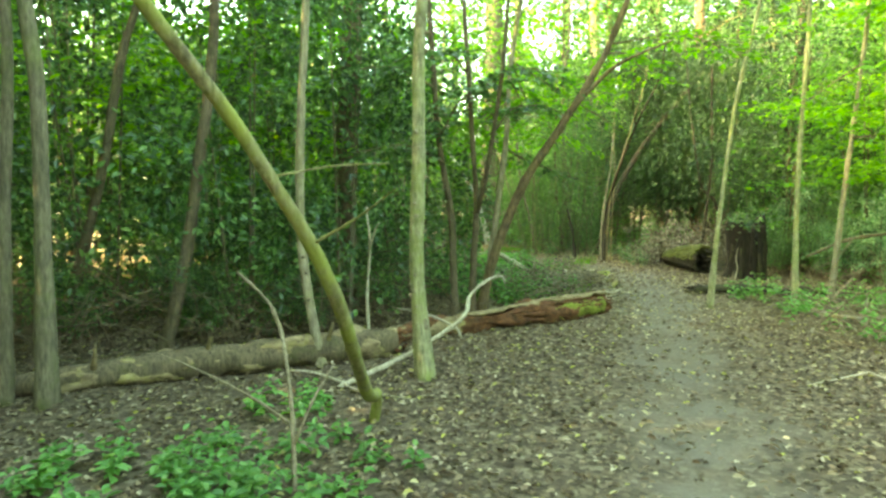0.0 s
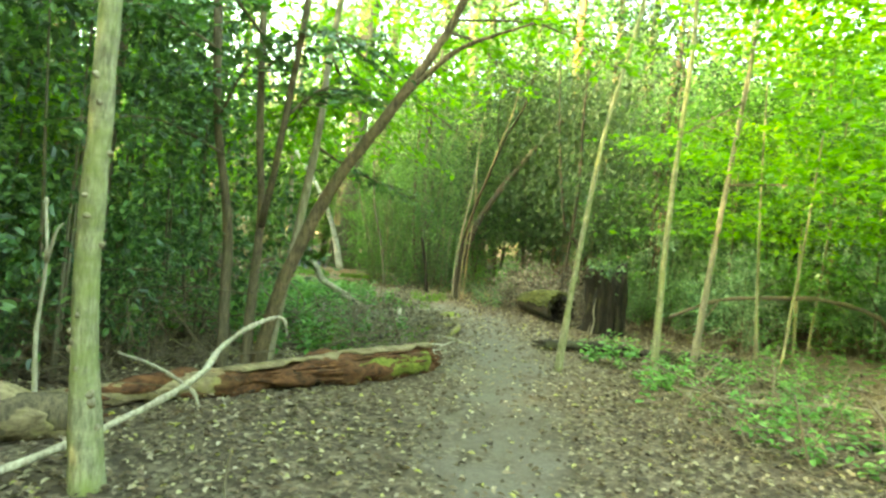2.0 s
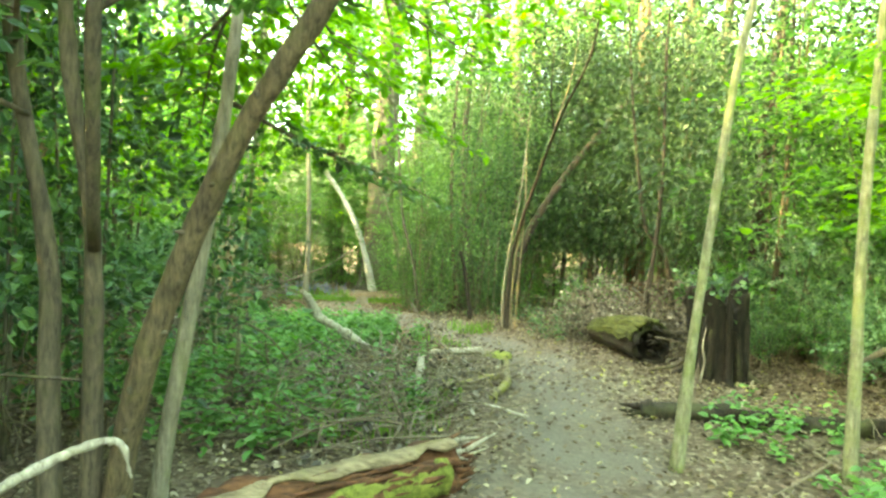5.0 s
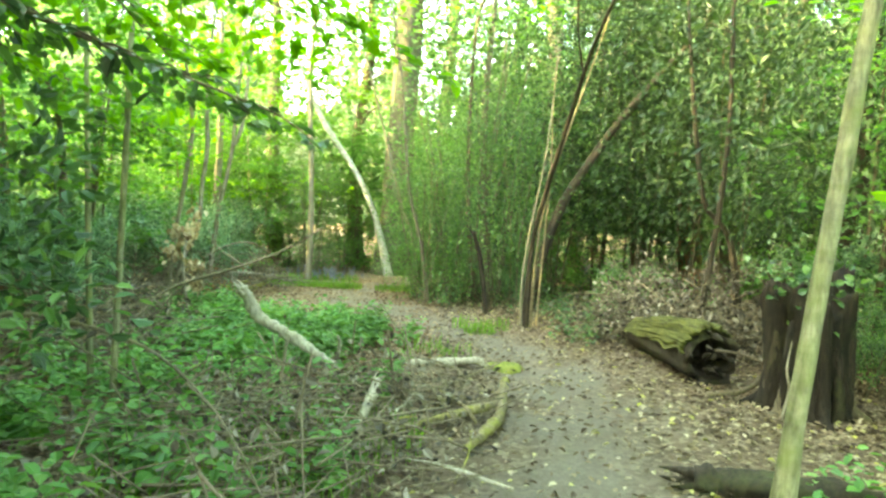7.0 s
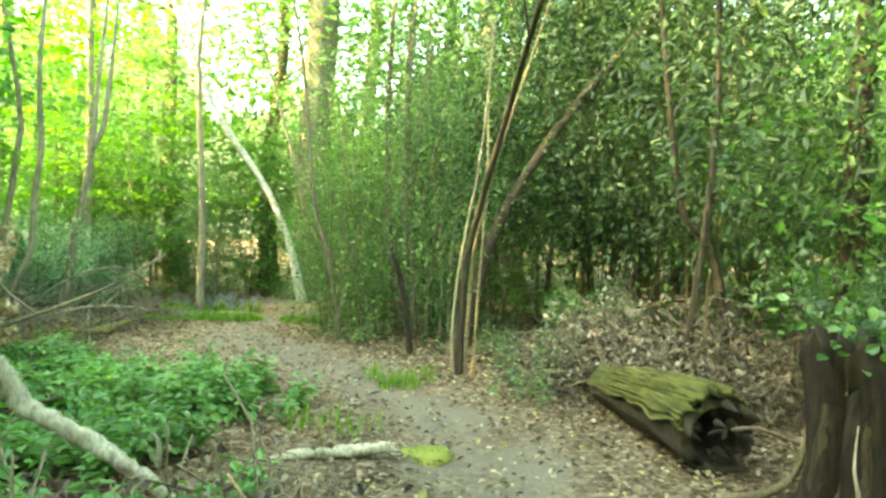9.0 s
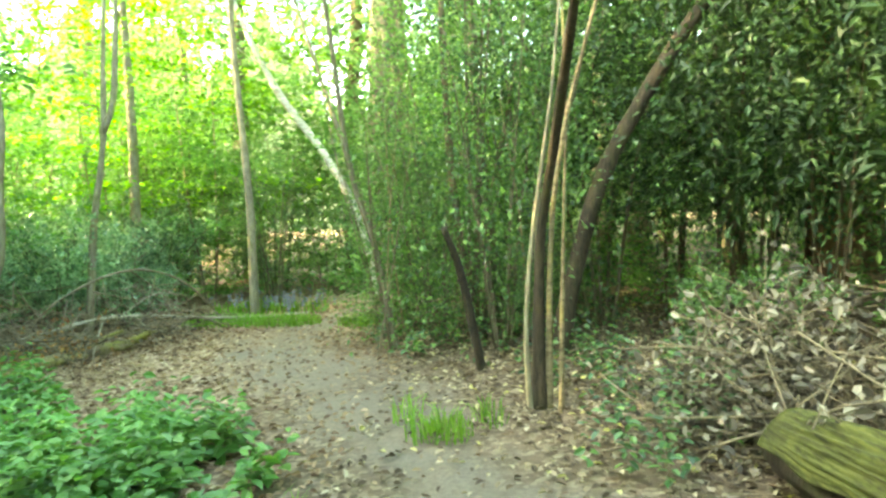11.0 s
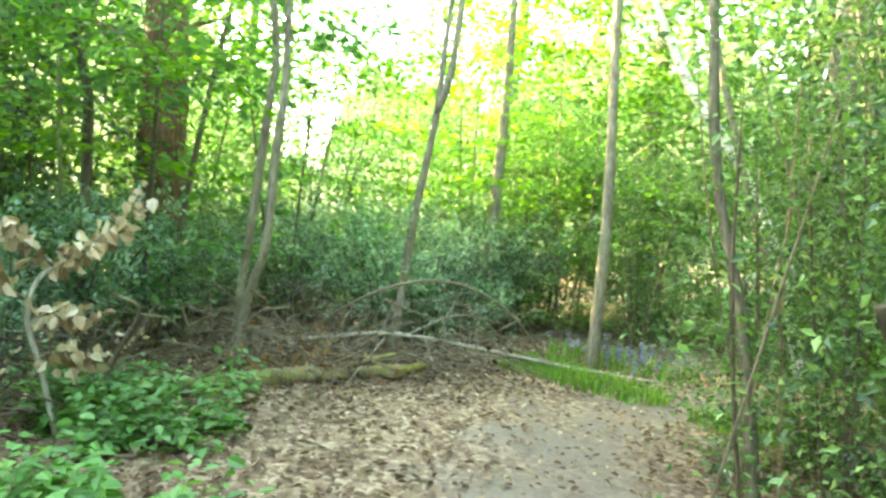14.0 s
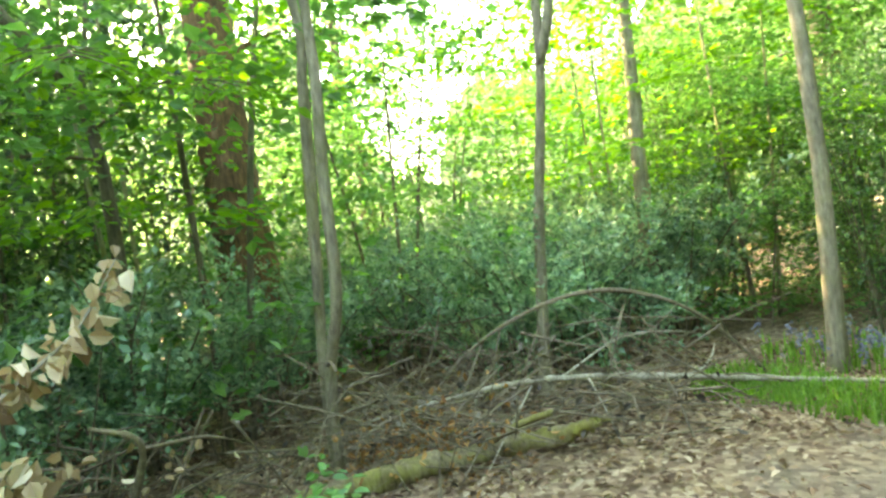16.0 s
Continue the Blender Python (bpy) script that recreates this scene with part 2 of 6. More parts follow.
def mesh_np(name, v, f, smooth=True):
    me = bpy.data.meshes.new(name)
    me.from_pydata(np.asarray(v, float), [], f if isinstance(f, list) else np.asarray(f, int))
    if smooth:
        me.polygons.foreach_set("use_smooth", np.ones(len(me.polygons), bool))
    me.update()
    return me


def smooth_line(pts, n):
    """Points along a Catmull-Rom curve through pts (any number of columns)."""
    p = np.asarray(pts, float)
    p = np.vstack([2 * p[0] - p[1], p, 2 * p[-1] - p[-2]])
    out = []
    k = len(p) - 3
    for u in np.linspace(0, k, n):
        i = min(int(u), k - 1)
        t = u - i
        a, b, c, d = p[i], p[i + 1], p[i + 2], p[i + 3]
        out.append(0.5 * (2 * b + (c - a) * t + (2 * a - 5 * b + 4 * c - d) * t * t + (3 * b - a - 3 * c + d) * t ** 3))
    return np.array(out)


def tube_vf(pts, radii, segs=8, steps=0, rough=0.08, seed=0, flare=0.0, lump=0.0, freq=6.0):
    """A tapered, slightly uneven stem along pts: vertices and faces."""
    r = np.random.default_rng(seed)
    pts = np.asarray(pts, float)
    n = steps or max(4, 4 * (len(pts) - 1) + 1)
    rad = np.interp(np.linspace(0, 1, n), np.linspace(0, 1, len(radii)), radii)
    c = smooth_line(pts, n) if len(pts) > 2 else pts[0] + np.linspace(0, 1, n)[:, None] * (pts[-1] - pts[0])
    tang = np.gradient(c, axis=0)
    tang /= np.linalg.norm(tang, axis=1)[:, None] + 1e-9
    up = np.array([0.0, 0, 1]) if abs(tang[0][2]) < 0.9 else np.array([1.0, 0, 0])
    side = np.cross(tang[0], up)
    side /= np.linalg.norm(side)
    v, ang = [], np.linspace(0, 2 * math.pi, segs, endpoint=False)
    ph = r.uniform(0, 6.28, 3)
    for i in range(n):
        side = side - tang[i] * (side @ tang[i])
        side /= np.linalg.norm(side)
        other = np.cross(tang[i], side)
        rr = rad[i] * (1 + rough * (np.sin(2 * ang + ph[0] + i * 0.35) + 0.6 * np.sin(3 * ang + ph[1] - i * 0.5)) + rough * 0.7 * r.standard_normal(segs))
        if flare:
            rr = rr * (1 + flare * math.exp(-i / n * 14) * (1 + 0.5 * np.sin(3 * ang + ph[2])))
        if lump:
            o = np.outer(np.cos(ang), side) + np.outer(np.sin(ang), other)
            q = (c[i] + o * rad[i]) * freq - tang[i] * (c[i] @ tang[i]) * freq * 0.65
            rr = rr + lump * np.array([noise.noise(Vector(w)) + 0.5 * noise.noise(Vector(w * 2.7)) for w in q])
        v.append(c[i] + np.outer(np.cos(ang) * rr, side) + np.outer(np.sin(ang) * rr, other))
    v = np.vstack(v)
    f = [(i * segs + j, i * segs + (j + 1) % segs, (i + 1) * segs + (j + 1) % segs, (i + 1) * segs + j) for i in range(n - 1) for j in range(segs)]
    f += [tuple(range(segs))[::-1], tuple(range((n - 1) * segs, n * segs))]
    return v, f


def tube(name, pts, radii, origin=(0, 0, 0), **kw):
    v, f = tube_vf(pts, radii, **kw)
    return mesh_np(name, v - np.asarray(origin, float), f)


def join_vf(pieces):
    vs, fs, n = [], [], 0
    for v, f in pieces:
        vs.append(v)
        fs += [tuple(i + n for i in q) for q in f]
        n += len(v)
    return np.vstack(vs), fs


def unit(a):
    return a / (np.linalg.norm(a, axis=-1, keepdims=True) + 1e-9)


def leaf_vf(pos, axis, normal, length, width=0.55, fold=0.18, simple=False):
    """Leaf blades folded along the midrib: 6 corners each, or 4 for far ones."""
    pos, axis, normal = np.asarray(pos, float), unit(np.asarray(axis, float)), np.asarray(normal, float)
    side = unit(np.cross(axis, normal))
    nrm = np.cross(side, axis)
    ln = np.broadcast_to(np.asarray(length, float), (len(pos),))[:, None]
    w = ln * width * 0.5
    lift = nrm * ln * fold * 0.5
    tip = pos + axis * ln - nrm * ln * 0.08
    if simple:
        m = pos + axis * ln * 0.45 + lift
        v = np.stack([pos, m + side * w, tip, m - side * w], 1).reshape(-1, 3)
        k = np.arange(len(pos))[:, None] * 4
        f = np.concatenate([k + [0, 1, 2], k + [0, 2, 3]])
        return v, f
    a, b = pos + axis * ln * 0.28 + lift, pos + axis * ln * 0.68 + lift
    v = np.stack([pos, a + side * w * 0.92, b + side * w * 0.8, tip, b - side * w * 0.8, a - side * w * 0.92], 1).reshape(-1, 3)
    k = np.arange(len(pos))[:, None] * 6
    f = np.concatenate([k + [0, 1, 2, 3], k + [0, 3, 4, 5]])
    return v, f


def layered_crown(r, n_clumps, per, rad, z0, z1, clump=0.45, flat=0.22, shell=0.35):
    """Leaf places of a crown made of flat sprays, denser to the outside: position, axis, normal."""
    ang, q = r.uniform(0, 6.283, n_clumps), np.sqrt(r.uniform(shell * shell, 1, n_clumps))
    h = r.uniform(0, 1, n_clumps)
    belly = np.sin(np.clip(h * 0.85 + 0.12, 0, 1) * math.pi) ** 0.6
    c = np.stack([np.cos(ang) * q * rad * belly, np.sin(ang) * q * rad * belly, z0 + (z1 - z0) * h], 1)
    out = np.stack([np.cos(ang), np.sin(ang), np.full(n_clumps, -0.12)], 1)
    ci = np.repeat(np.arange(n_clumps), per)
    off = r.standard_normal((len(ci), 3)) * clump * np.array([0.6, 0.6, flat * 0.6])
    along = (off * out[ci]).sum(1, keepdims=True)
    pos = c[ci] + off - np.array([0, 0, 1.0]) * np.abs(along) * 0.12
    axis = out[ci] + r.standard_normal((len(ci), 3)) * np.array([0.8, 0.8, 0.35])
    normal = np.array([0, 0, 1.0]) + r.standard_normal((len(ci), 3)) * 0.45
    return pos, axis, normal


def bushy_crown(r, n_clumps, per, rad, z0, z1, clump=0.3, shell=0.3, droop=0.0):
    """Leaf places of an evergreen shrub: clumps turned every way."""
    ang, q = r.uniform(0, 6.283, n_clumps), np.sqrt(r.uniform(shell * shell, 1, n_clumps))
    h = r.uniform(0, 1, n_clumps)
    prof = np.clip(np.sin(np.clip(h * 0.8 + 0.18, 0, 1) * math.pi), 0.05, 1) ** 0.5
    c = np.stack([np.cos(ang) * q * rad * prof, np.sin(ang) * q * rad * prof, z0 + (z1 - z0) * h], 1)
    c += r.standard_normal(c.shape) * 0.12
    ci = np.repeat(np.arange(n_clumps), per)
    off = r.standard_normal((len(ci), 3)) * clump * 0.6
    pos = c[ci] + off
    out = np.stack([np.cos(ang), np.sin(ang), np.zeros(n_clumps)], 1)
    axis = out[ci] * 0.6 + unit(off) + r.standard_normal((len(ci), 3)) * 0.5 - np.array([0, 0, droop])
    normal = np.array([0, 0, 0.7]) + out[ci] * 0.4 + r.standard_normal((len(ci), 3)) * 0.7
    return pos, axis, normal


# ---------- ground ----------
def build_ground():
    xs = np.concatenate([[-400, -150, -60, -25, -14], np.arange(-9, 12.01, 0.12), [16, 26, 60, 150, 400]])
    ys = np.concatenate([[-400, -150, -60, -25, -10, -4], np.arange(-1.5, 26.01, 0.12), [30, 40, 60, 150, 400]])
    gx, gy = np.meshgrid(xs, ys)
    x, y = gx.ravel(), gy.ravel()
    d = track_dist(x, y)
    wob = np.array([noise.noise(Vector((a * 1.9, b * 1.9, 0))) + 0.6 * noise.noise(Vector((a * 5, b * 5, 3))) for a, b in zip(x, y)])
    z = gz(x, y) + 0.012 * wob * (np.abs(x) < 20) - 0.025 * np.clip(1.2 - d, 0, 1)
    nx, ny = len(xs), len(ys)
    i = (np.arange(ny - 1)[:, None] * nx + np.arange(nx - 1)).ravel()
    me = mesh_np("ground", np.stack([x, y, z], 1), np.stack([i, i + 1, i + 1 + nx, i + nx], 1))
    bare = np.clip((1.1 + 0.6 * wob - d) / 0.8, 0, 1) * np.clip(0.8 + 0.5 * wob, 0.3, 1)
    me.attributes.new("bare", "FLOAT", "POINT").data.foreach_set("value", bare.astype(np.float32))
    # Browner and brighter into the clearing, which also stands for light falling there.
    me.attributes.new("dry", "FLOAT", "POINT").data.foreach_set("value", np.clip(np.clip((y + 0.8 * wob - 6.5) / 8, 0, 0.22) + 0.78 * np.clip((2.4 - x + 0.5 * wob) / 1.6, 0, 1) * np.clip((y - 13.2) / 2, 0, 1), 0, 1).astype(np.float32))
    part("ground", me, M["ground"])
    tagged(bpy.data.objects["ground"], "woodland floor with a trodden bare earth path through brown leaf litter", "ground", kind="structure")


build_ground()


def litter(name, n, x0, x1, y0, y1, size, keep, label, mat="litter_leaf"):
    """Fallen leaves lying every way, thinner on the trodden path."""
    x, y = rng.uniform(x0, x1, n), rng.uniform(y0, y1, n)
    d = track_dist(x, y)
    ok = rng.uniform(0, 1, n) < np.where(d < 1, keep * (0.4 + 0.6 * d ** 2), np.clip(0.5 + 0.4 * (d - 1), 0, 1))
    x, y = x[ok], y[ok]
    k = len(x)
    pos = np.stack([x, y, gz(x, y) + rng.uniform(0.004, 0.035, k)], 1)
    a = rng.uniform(0, 6.283, k)
    axis = np.stack([np.cos(a), np.sin(a), rng.normal(0.1, 0.25, k)], 1)
    nrm = np.array([0, 0, 1.0]) + rng.normal(0, 0.35, (k, 3))
    v, f = leaf_vf(pos, axis, nrm, rng.uniform(0.6, 1.25, k) * size, 0.6, 0.3)
    part(name, mesh_np(name, v, f, False), M[mat])
    tagged(bpy.data.objects[name], label, "leaf litter", kind="stuff")


litter("fallen_leaves", 42000, -4.5, 7.5, 1.5, 11.0, 0.05, 0.7, "brown and tan fallen leaves strewn over the woodland floor")
# Darker leaves than the clearing's: the thicket's shade is partly in their colour.
litter("thicket_litter", 24000, 2.6, 7.5, 11.0, 21.0, 0.054, 0.55, "dark brown leaf litter under the thicket and the brushwood")
litter("leaf_litter", 26000, -3.5, 2.6, 11.0, 21.0, 0.054, 0.55, "dry brown leaf litter under the trees beside the path", "dry_litter")


# ---------- trees ----------
def crown_mesh(name, places, size, width=0.55, simple=False, seed=0, fold=0.18):
    r = np.random.default_rng(seed)
    pos, axis, normal = places
    v, f = leaf_vf(pos, axis, normal, size * r.uniform(0.65, 1.2, len(pos)), width, fold, simple)
    return mesh_np(name, v, f, False)


def limb_set(r, line, n, z_lo, spread, rad, rise=0.5):
    """Side limbs that leave a stem given as its smoothed line."""
    out = []
    zs = line[:, 2]
    for _ in range(n):
        h = r.uniform(z_lo, zs[-1] - 0.2)
        p = np.array([np.interp(h, zs, line[:, k]) for k in range(3)])
        a = r.uniform(0, 6.283)
        ln = spread * r.uniform(0.5, 1.0)
        q = p + np.array([math.cos(a) * ln * 0.5, math.sin(a) * ln * 0.5, rise * ln * 0.6])
        e = p + np.array([math.cos(a + 0.3) * ln, math.sin(a + 0.3) * ln, rise * ln])
        out.append(([p, q, e], [rad, rad * 0.6, rad * 0.15]))
    return out


TOP_CROWNS = []
for k in range(3):
    rr = np.random.default_rng(40 + k)
    TOP_CROWNS.append(crown_mesh("crown", layered_crown(rr, 18, 22, 1.5, 0, 3.0, 0.6, 0.3), 0.12, 0.6, True, k))
    TOP_CROWNS[-1].materials.append(M["beech_leaf"])


def stem_tree(name, pts, radii, mat, label, category="tree", reach=0.0, crown=None, limbs=3, seed=1, segs=10, flare=0.35, extra=()):
    """A standing tree along pts; past the last point it runs on upward to z = reach and carries a crown there."""
    pts = [np.array(p, float) for p in pts]
    radii = list(radii)
    r = np.random.default_rng(seed)
    base = pts[0].copy()
    base[2] = gh(base[0], base[1])
    pts[0] = base - np.array([0, 0, 0.12])
    if reach:
        d = pts[-1] - pts[-2]
        d = d / np.linalg.norm(d)
        d[2] = max(d[2], 0.6)
        s = (reach - pts[-1][2]) / d[2]
        pts.append(pts[-1] + d * s * 0.5 + r.normal(0, 0.1, 3) * (1, 1, 0))
        pts.append(pts[-1] + np.array([d[0] * 0.4, d[1] * 0.4, d[2]]) * s * 0.5)
        radii += [radii[-1] * 0.75, radii[-1] * 0.35]
    t = thing(name, base, label, category)
    part("trunk", tube("trunk", pts, radii, base, segs=segs, seed=seed, flare=flare, rough=0.05, steps=6 * len(pts), lump=0.12 * radii[0], freq=9.0), M[mat], t)
    line = smooth_line(pts, 24)
    for i, (lp, lr) in enumerate(limb_set(r, line, limbs, max(3.2, base[2] + 3), 1.5, radii[-1] * 0.6 if reach else radii[-1] * 0.8) if limbs else []):
        part("limb", tube("limb", lp, lr, base, segs=6, seed=seed + i), M[mat], t)
    for i, (lp, lr) in enumerate(extra):
        part("limb", tube("limb", lp, lr, base, segs=7, seed=seed + 50 + i), M[mat], t)
    if crown is not None:
        c = new("crown", TOP_CROWNS[crown % 3])
        c.parent = t
        top = pts[-1] - base
        c.location = (top[0], top[1], top[2] - 1.6)
        c.rotation_euler = (0, 0, r.uniform(0, 6.28))
    return t


def bough(tree, pts, n, mat, size, bark_mat, seed=0, spread=0.16):
    """A leafy side branch of a tree: a thin limb, twigs left and right, leaves lying flat along them."""
    r = np.random.default_rng(seed)
    base = np.array(tree.location)
    limb = part("leafy_branch", tube("leafy_branch", pts, [0.014, 0.01, 0.003], base, segs=6, seed=seed), M[bark_mat], tree)
    line = smooth_line(pts, 40)
    way = unit(np.gradient(line, axis=0))
    pos, axis, pieces = [], [], []
    for k in range(6, 40, 2):
        sgn = 1 if (k // 2) % 2 else -1
        side = unit(np.cross(way[k], [0, 0, 1.0])) * sgn + way[k] * 0.7 + np.array([0, 0, r.normal(-0.12, 0.15)])
        ln = r.uniform(0.25, 0.6) * min(1.0, spread / 0.16)
        tip = line[k] + unit(side) * ln - np.array([0, 0, 0.05])
        pieces.append(tube_vf([line[k], (line[k] + tip) / 2 + (0, 0, 0.02), tip], [0.005, 0.004, 0.0015], segs=4, steps=4, seed=k))
        m = max(3, n // 17)
        u = r.uniform(0.15, 1.05, m)[:, None]
        pos.append(line[k] + (tip - line[k]) * u + r.normal(0, spread * 0.25, (m, 3)) * (1, 1, 0.35))
        axis.append(unit(side) + r.normal(0, 0.6, (m, 3)) * (1, 1, 0.4) - (0, 0, 0.15))
    v, f = join_vf(pieces)
    tagged(part("twig", mesh_np("twig", v - base, f), M[bark_mat], limb), kind="stuff")
    pos, axis = np.vstack(pos), np.vstack(axis)
    v, f = leaf_vf(pos - base, axis, np.array([0, 0, 1.0]) + r.normal(0, 0.3, pos.shape), size * r.uniform(0.65, 1.2, len(pos)), 0.64, 0.2)
    tagged(part("leaves", mesh_np("leaves", v, f, False), M[mat], limb, "fresh translucent green leaves"), kind="stuff")


stem_tree("leaning_tree", [(-0.5, 4.45, 0), (-0.43, 4.27, 0.17), (-0.42, 3.95, 0.26), (-0.41, 3.55, 0.42), (-0.39, 3.03, 0.75), (-0.39, 2.62, 1.07), (-0.46, 2.41, 1.36), (-0.57, 2.26, 1.62), (-0.66, 2.09, 1.84), (-0.9, 1.75, 2.3), (-1.2, 1.4, 3.0)],
          [0.03, 0.03, 0.034, 0.036, 0.033, 0.031, 0.029, 0.027, 0.025, 0.022, 0.018], "mossy_bark", "slim mossy young tree leaning far over the path", reach=4.4, crown=0, limbs=1, seed=2,
          extra=[([(-0.46, 2.41, 1.36), (-0.27, 2.28, 1.46), (-0.1, 2.1, 1.57)], [0.006, 0.005, 0.002]), ([(-0.57, 2.26, 1.62), (-0.36, 2.36, 1.66), (-0.15, 2.45, 1.67)], [0.005, 0.004, 0.002])])
SMOOTH_TREE = stem_tree("smooth_barked_tree", [(-0.14, 5.5, -0.1), (-0.2, 5.5, 0.78), (-0.17, 5.45, 1.75), (-0.11, 5.4, 3.15)], [0.075, 0.062, 0.056, 0.051], "beech_bark",
          "straight young tree with smooth pale olive bark", reach=7.5, crown=1, limbs=3, seed=3, segs=14, flare=0.6)
SLENDER = stem_tree("slender_tree", [(-1.13, 5.95, -0.06), (-1.25, 5.95, 0.62), (-1.31, 6.0, 1.26), (-1.28, 6.05, 2.3), (-1.21, 6.1, 3.31)], [0.05, 0.045, 0.042, 0.04, 0.036], "pale_bark",
          "slender wavy tree beside the fallen log", reach=6.5, crown=2, limbs=2, seed=4)
stem_tree("dark_stemmed_tree", [(-2.88, 6.4, -0.1), (-2.6, 6.4, 0.8), (-2.4, 6.4, 1.82), (-2.21, 6.4, 2.91)], [0.07, 0.06, 0.055, 0.05], "dark_bark", "dark curving stem in the holly thicket", reach=6, crown=0, seed=5)
stem_tree("dark_stemmed_tree", [(-4.2, 6.8, -0.1), (-3.8, 6.8, 1.08), (-3.53, 6.8, 1.97), (-3.29, 6.8, 3.02)], [0.06, 0.055, 0.05, 0.045], "dark_bark", "dark leaning stem in the holly thicket", reach=6, crown=1, seed=6)
stem_tree("grey_barked_tree", [(-3.04, 4.75, -0.1), (-2.96, 4.75, 1.35), (-2.93, 4.75, 2.39), (-2.97, 4.75, 3.0)], [0.075, 0.06, 0.055, 0.05], "holly_bark", "upright grey-green tree at the end of the log", reach=7, crown=2, seed=7)
stem_tree("grey_barked_tree", [(-3.38, 4.8, -0.09), (-3.28, 4.8, 1.36), (-3.15, 4.8, 3.02)], [0.05, 0.045, 0.04], "holly_bark", "thin grey-green tree at the end of the log", reach=6.5, crown=0, seed=8)
stem_tree("thick_dark_tree", [(-1.4, 9.0, -0.1), (-1.36, 9.0, 1.2), (-1.3, 9.0, 2.4), (-1.16, 9.0, 4.17)], [0.17, 0.15, 0.14, 0.13], "dark_bark", "thick dark trunk behind the holly leaves", reach=8, crown=1, seed=9, segs=14)
# the many-stemmed tree behind the broken log
LEANER = stem_tree("leaning_forked_tree", [(0.42, 8.0, -0.1), (0.56, 7.85, 0.5), (0.73, 7.76, 1.06), (1.0, 7.65, 1.67), (1.27, 7.5, 2.1), (1.52, 7.42, 2.48), (1.8, 7.35, 2.95), (1.92, 7.3, 3.2)],
          [0.066, 0.057, 0.055, 0.052, 0.049, 0.044, 0.038, 0.036], "forked_bark", "leaning forked tree with worn brown bark", reach=5, crown=2, limbs=1, seed=10, segs=12,
          extra=[([(1.5, 7.42, 2.45), (1.81, 7.3, 2.78), (2.02, 7.2, 2.94), (2.5, 7.0, 3.12)], [0.028, 0.022, 0.018, 0.01])])
DARK_STEM = stem_tree("thicket_tree", [(0.15, 8.0, -0.1), (0.13, 8.0, 0.7), (0.12, 8.0, 1.25), (-0.02, 7.95, 2.18), (-0.07, 7.9, 3.08)], [0.055, 0.047, 0.043, 0.039, 0.035], "dark_bark", "dark upright stem of the clump behind the log", reach=6.5, crown=0, seed=11)
FORKED_STEM = stem_tree("thicket_tree", [(0.35, 7.95, -0.1), (0.38, 7.9, 0.6), (0.42, 7.75, 1.4), (0.38, 7.6, 2.1), (0.34, 7.6, 3.0)], [0.047, 0.043, 0.035, 0.031, 0.027], "dark_bark", "dark forked stem of the clump behind the log", reach=6.5, crown=1, seed=12,
          extra=[([(0.43, 7.75, 1.3), (0.56, 7.4, 1.94), (0.63, 7.25, 2.4), (0.71, 7.1, 3.0), (0.8, 7.0, 4.2)], [0.033, 0.03, 0.027, 0.024, 0.012])])
PALE_STEM = stem_tree("thicket_tree", [(0.5, 8.4, -0.1), (0.58, 8.4, 0.4), (0.73, 8.4, 1.38), (0.85, 8.4, 2.29), (0.93, 8.4, 3.3)], [0.048, 0.044, 0.040, 0.036, 0.032], "pale_bark", "pale stem of the clump behind the log", reach=7, crown=2, seed=13)
# saplings on the right of the path
stem_tree("sapling", [(3.72, 8.95, -0.1), (3.8, 8.95, 0.76), (3.88, 8.95, 1.5), (3.95, 8.95, 2.1), (4.05, 8.95, 2.8)], [0.039, 0.034, 0.031, 0.029, 0.027], "beech_bark", "smooth olive sapling leaning at the edge of the path", reach=6, crown=0, limbs=2, seed=14, segs=12)
stem_tree("sapling", [(4.75, 8.65, -0.1), (4.74, 8.65, 1.46), (4.79, 8.65, 2.72), (4.83, 8.65, 3.73)], [0.036, 0.032, 0.028, 0.025], "beech_bark", "thin straight sapling among low green plants", reach=6, crown=1, limbs=2, seed=15)
PALE_SAPLING = stem_tree("sapling", [(5.48, 9.1, -0.1), (5.62, 9.1, 1.3), (5.74, 9.1, 2.49), (5.88, 9.1, 3.96)], [0.04, 0.036, 0.032, 0.028], "pale_bark", "thin pale sapling leaning among low green plants", reach=6.5, crown=2, limbs=2, seed=16)
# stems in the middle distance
stem_tree("coppice_stem", [(3.79, 15.5, -0.1), (3.83, 15.45, 0.9), (3.93, 15.1, 1.65), (4.0, 14.3, 2.4), (4.0, 13.3, 3.0)], [0.045, 0.034, 0.03, 0.026, 0.02], "shaded_bark", "dark red-brown arching stem of the coppice", reach=4.2, crown=None, limbs=1, seed=17,
          extra=[([(4.0, 13.6, 2.83), (3.85, 13.3, 3.3), (3.8, 13.0, 3.9)], [0.012, 0.01, 0.004])])
stem_tree("coppice_stem", [(3.86, 15.52, -0.1), (3.9, 15.45, 0.9), (4.0, 15.4, 1.65), (4.2, 15.3, 2.4), (4.45, 15.3, 3.2)], [0.023, 0.018, 0.015, 0.012, 0.01], "log_bark", "golden green arching stem of the coppice", reach=4.8, crown=None, limbs=1, seed=18)
stem_tree("coppice_stem", [(3.93, 15.4, -0.1), (3.96, 15.4, 0.5), (3.99, 15.4, 1.1), (4.03, 15.4, 1.9)], [0.018, 0.014, 0.012, 0.009], "log_bark", "golden green upright stem of the coppice", reach=3.6, crown=None, limbs=1, seed=19)
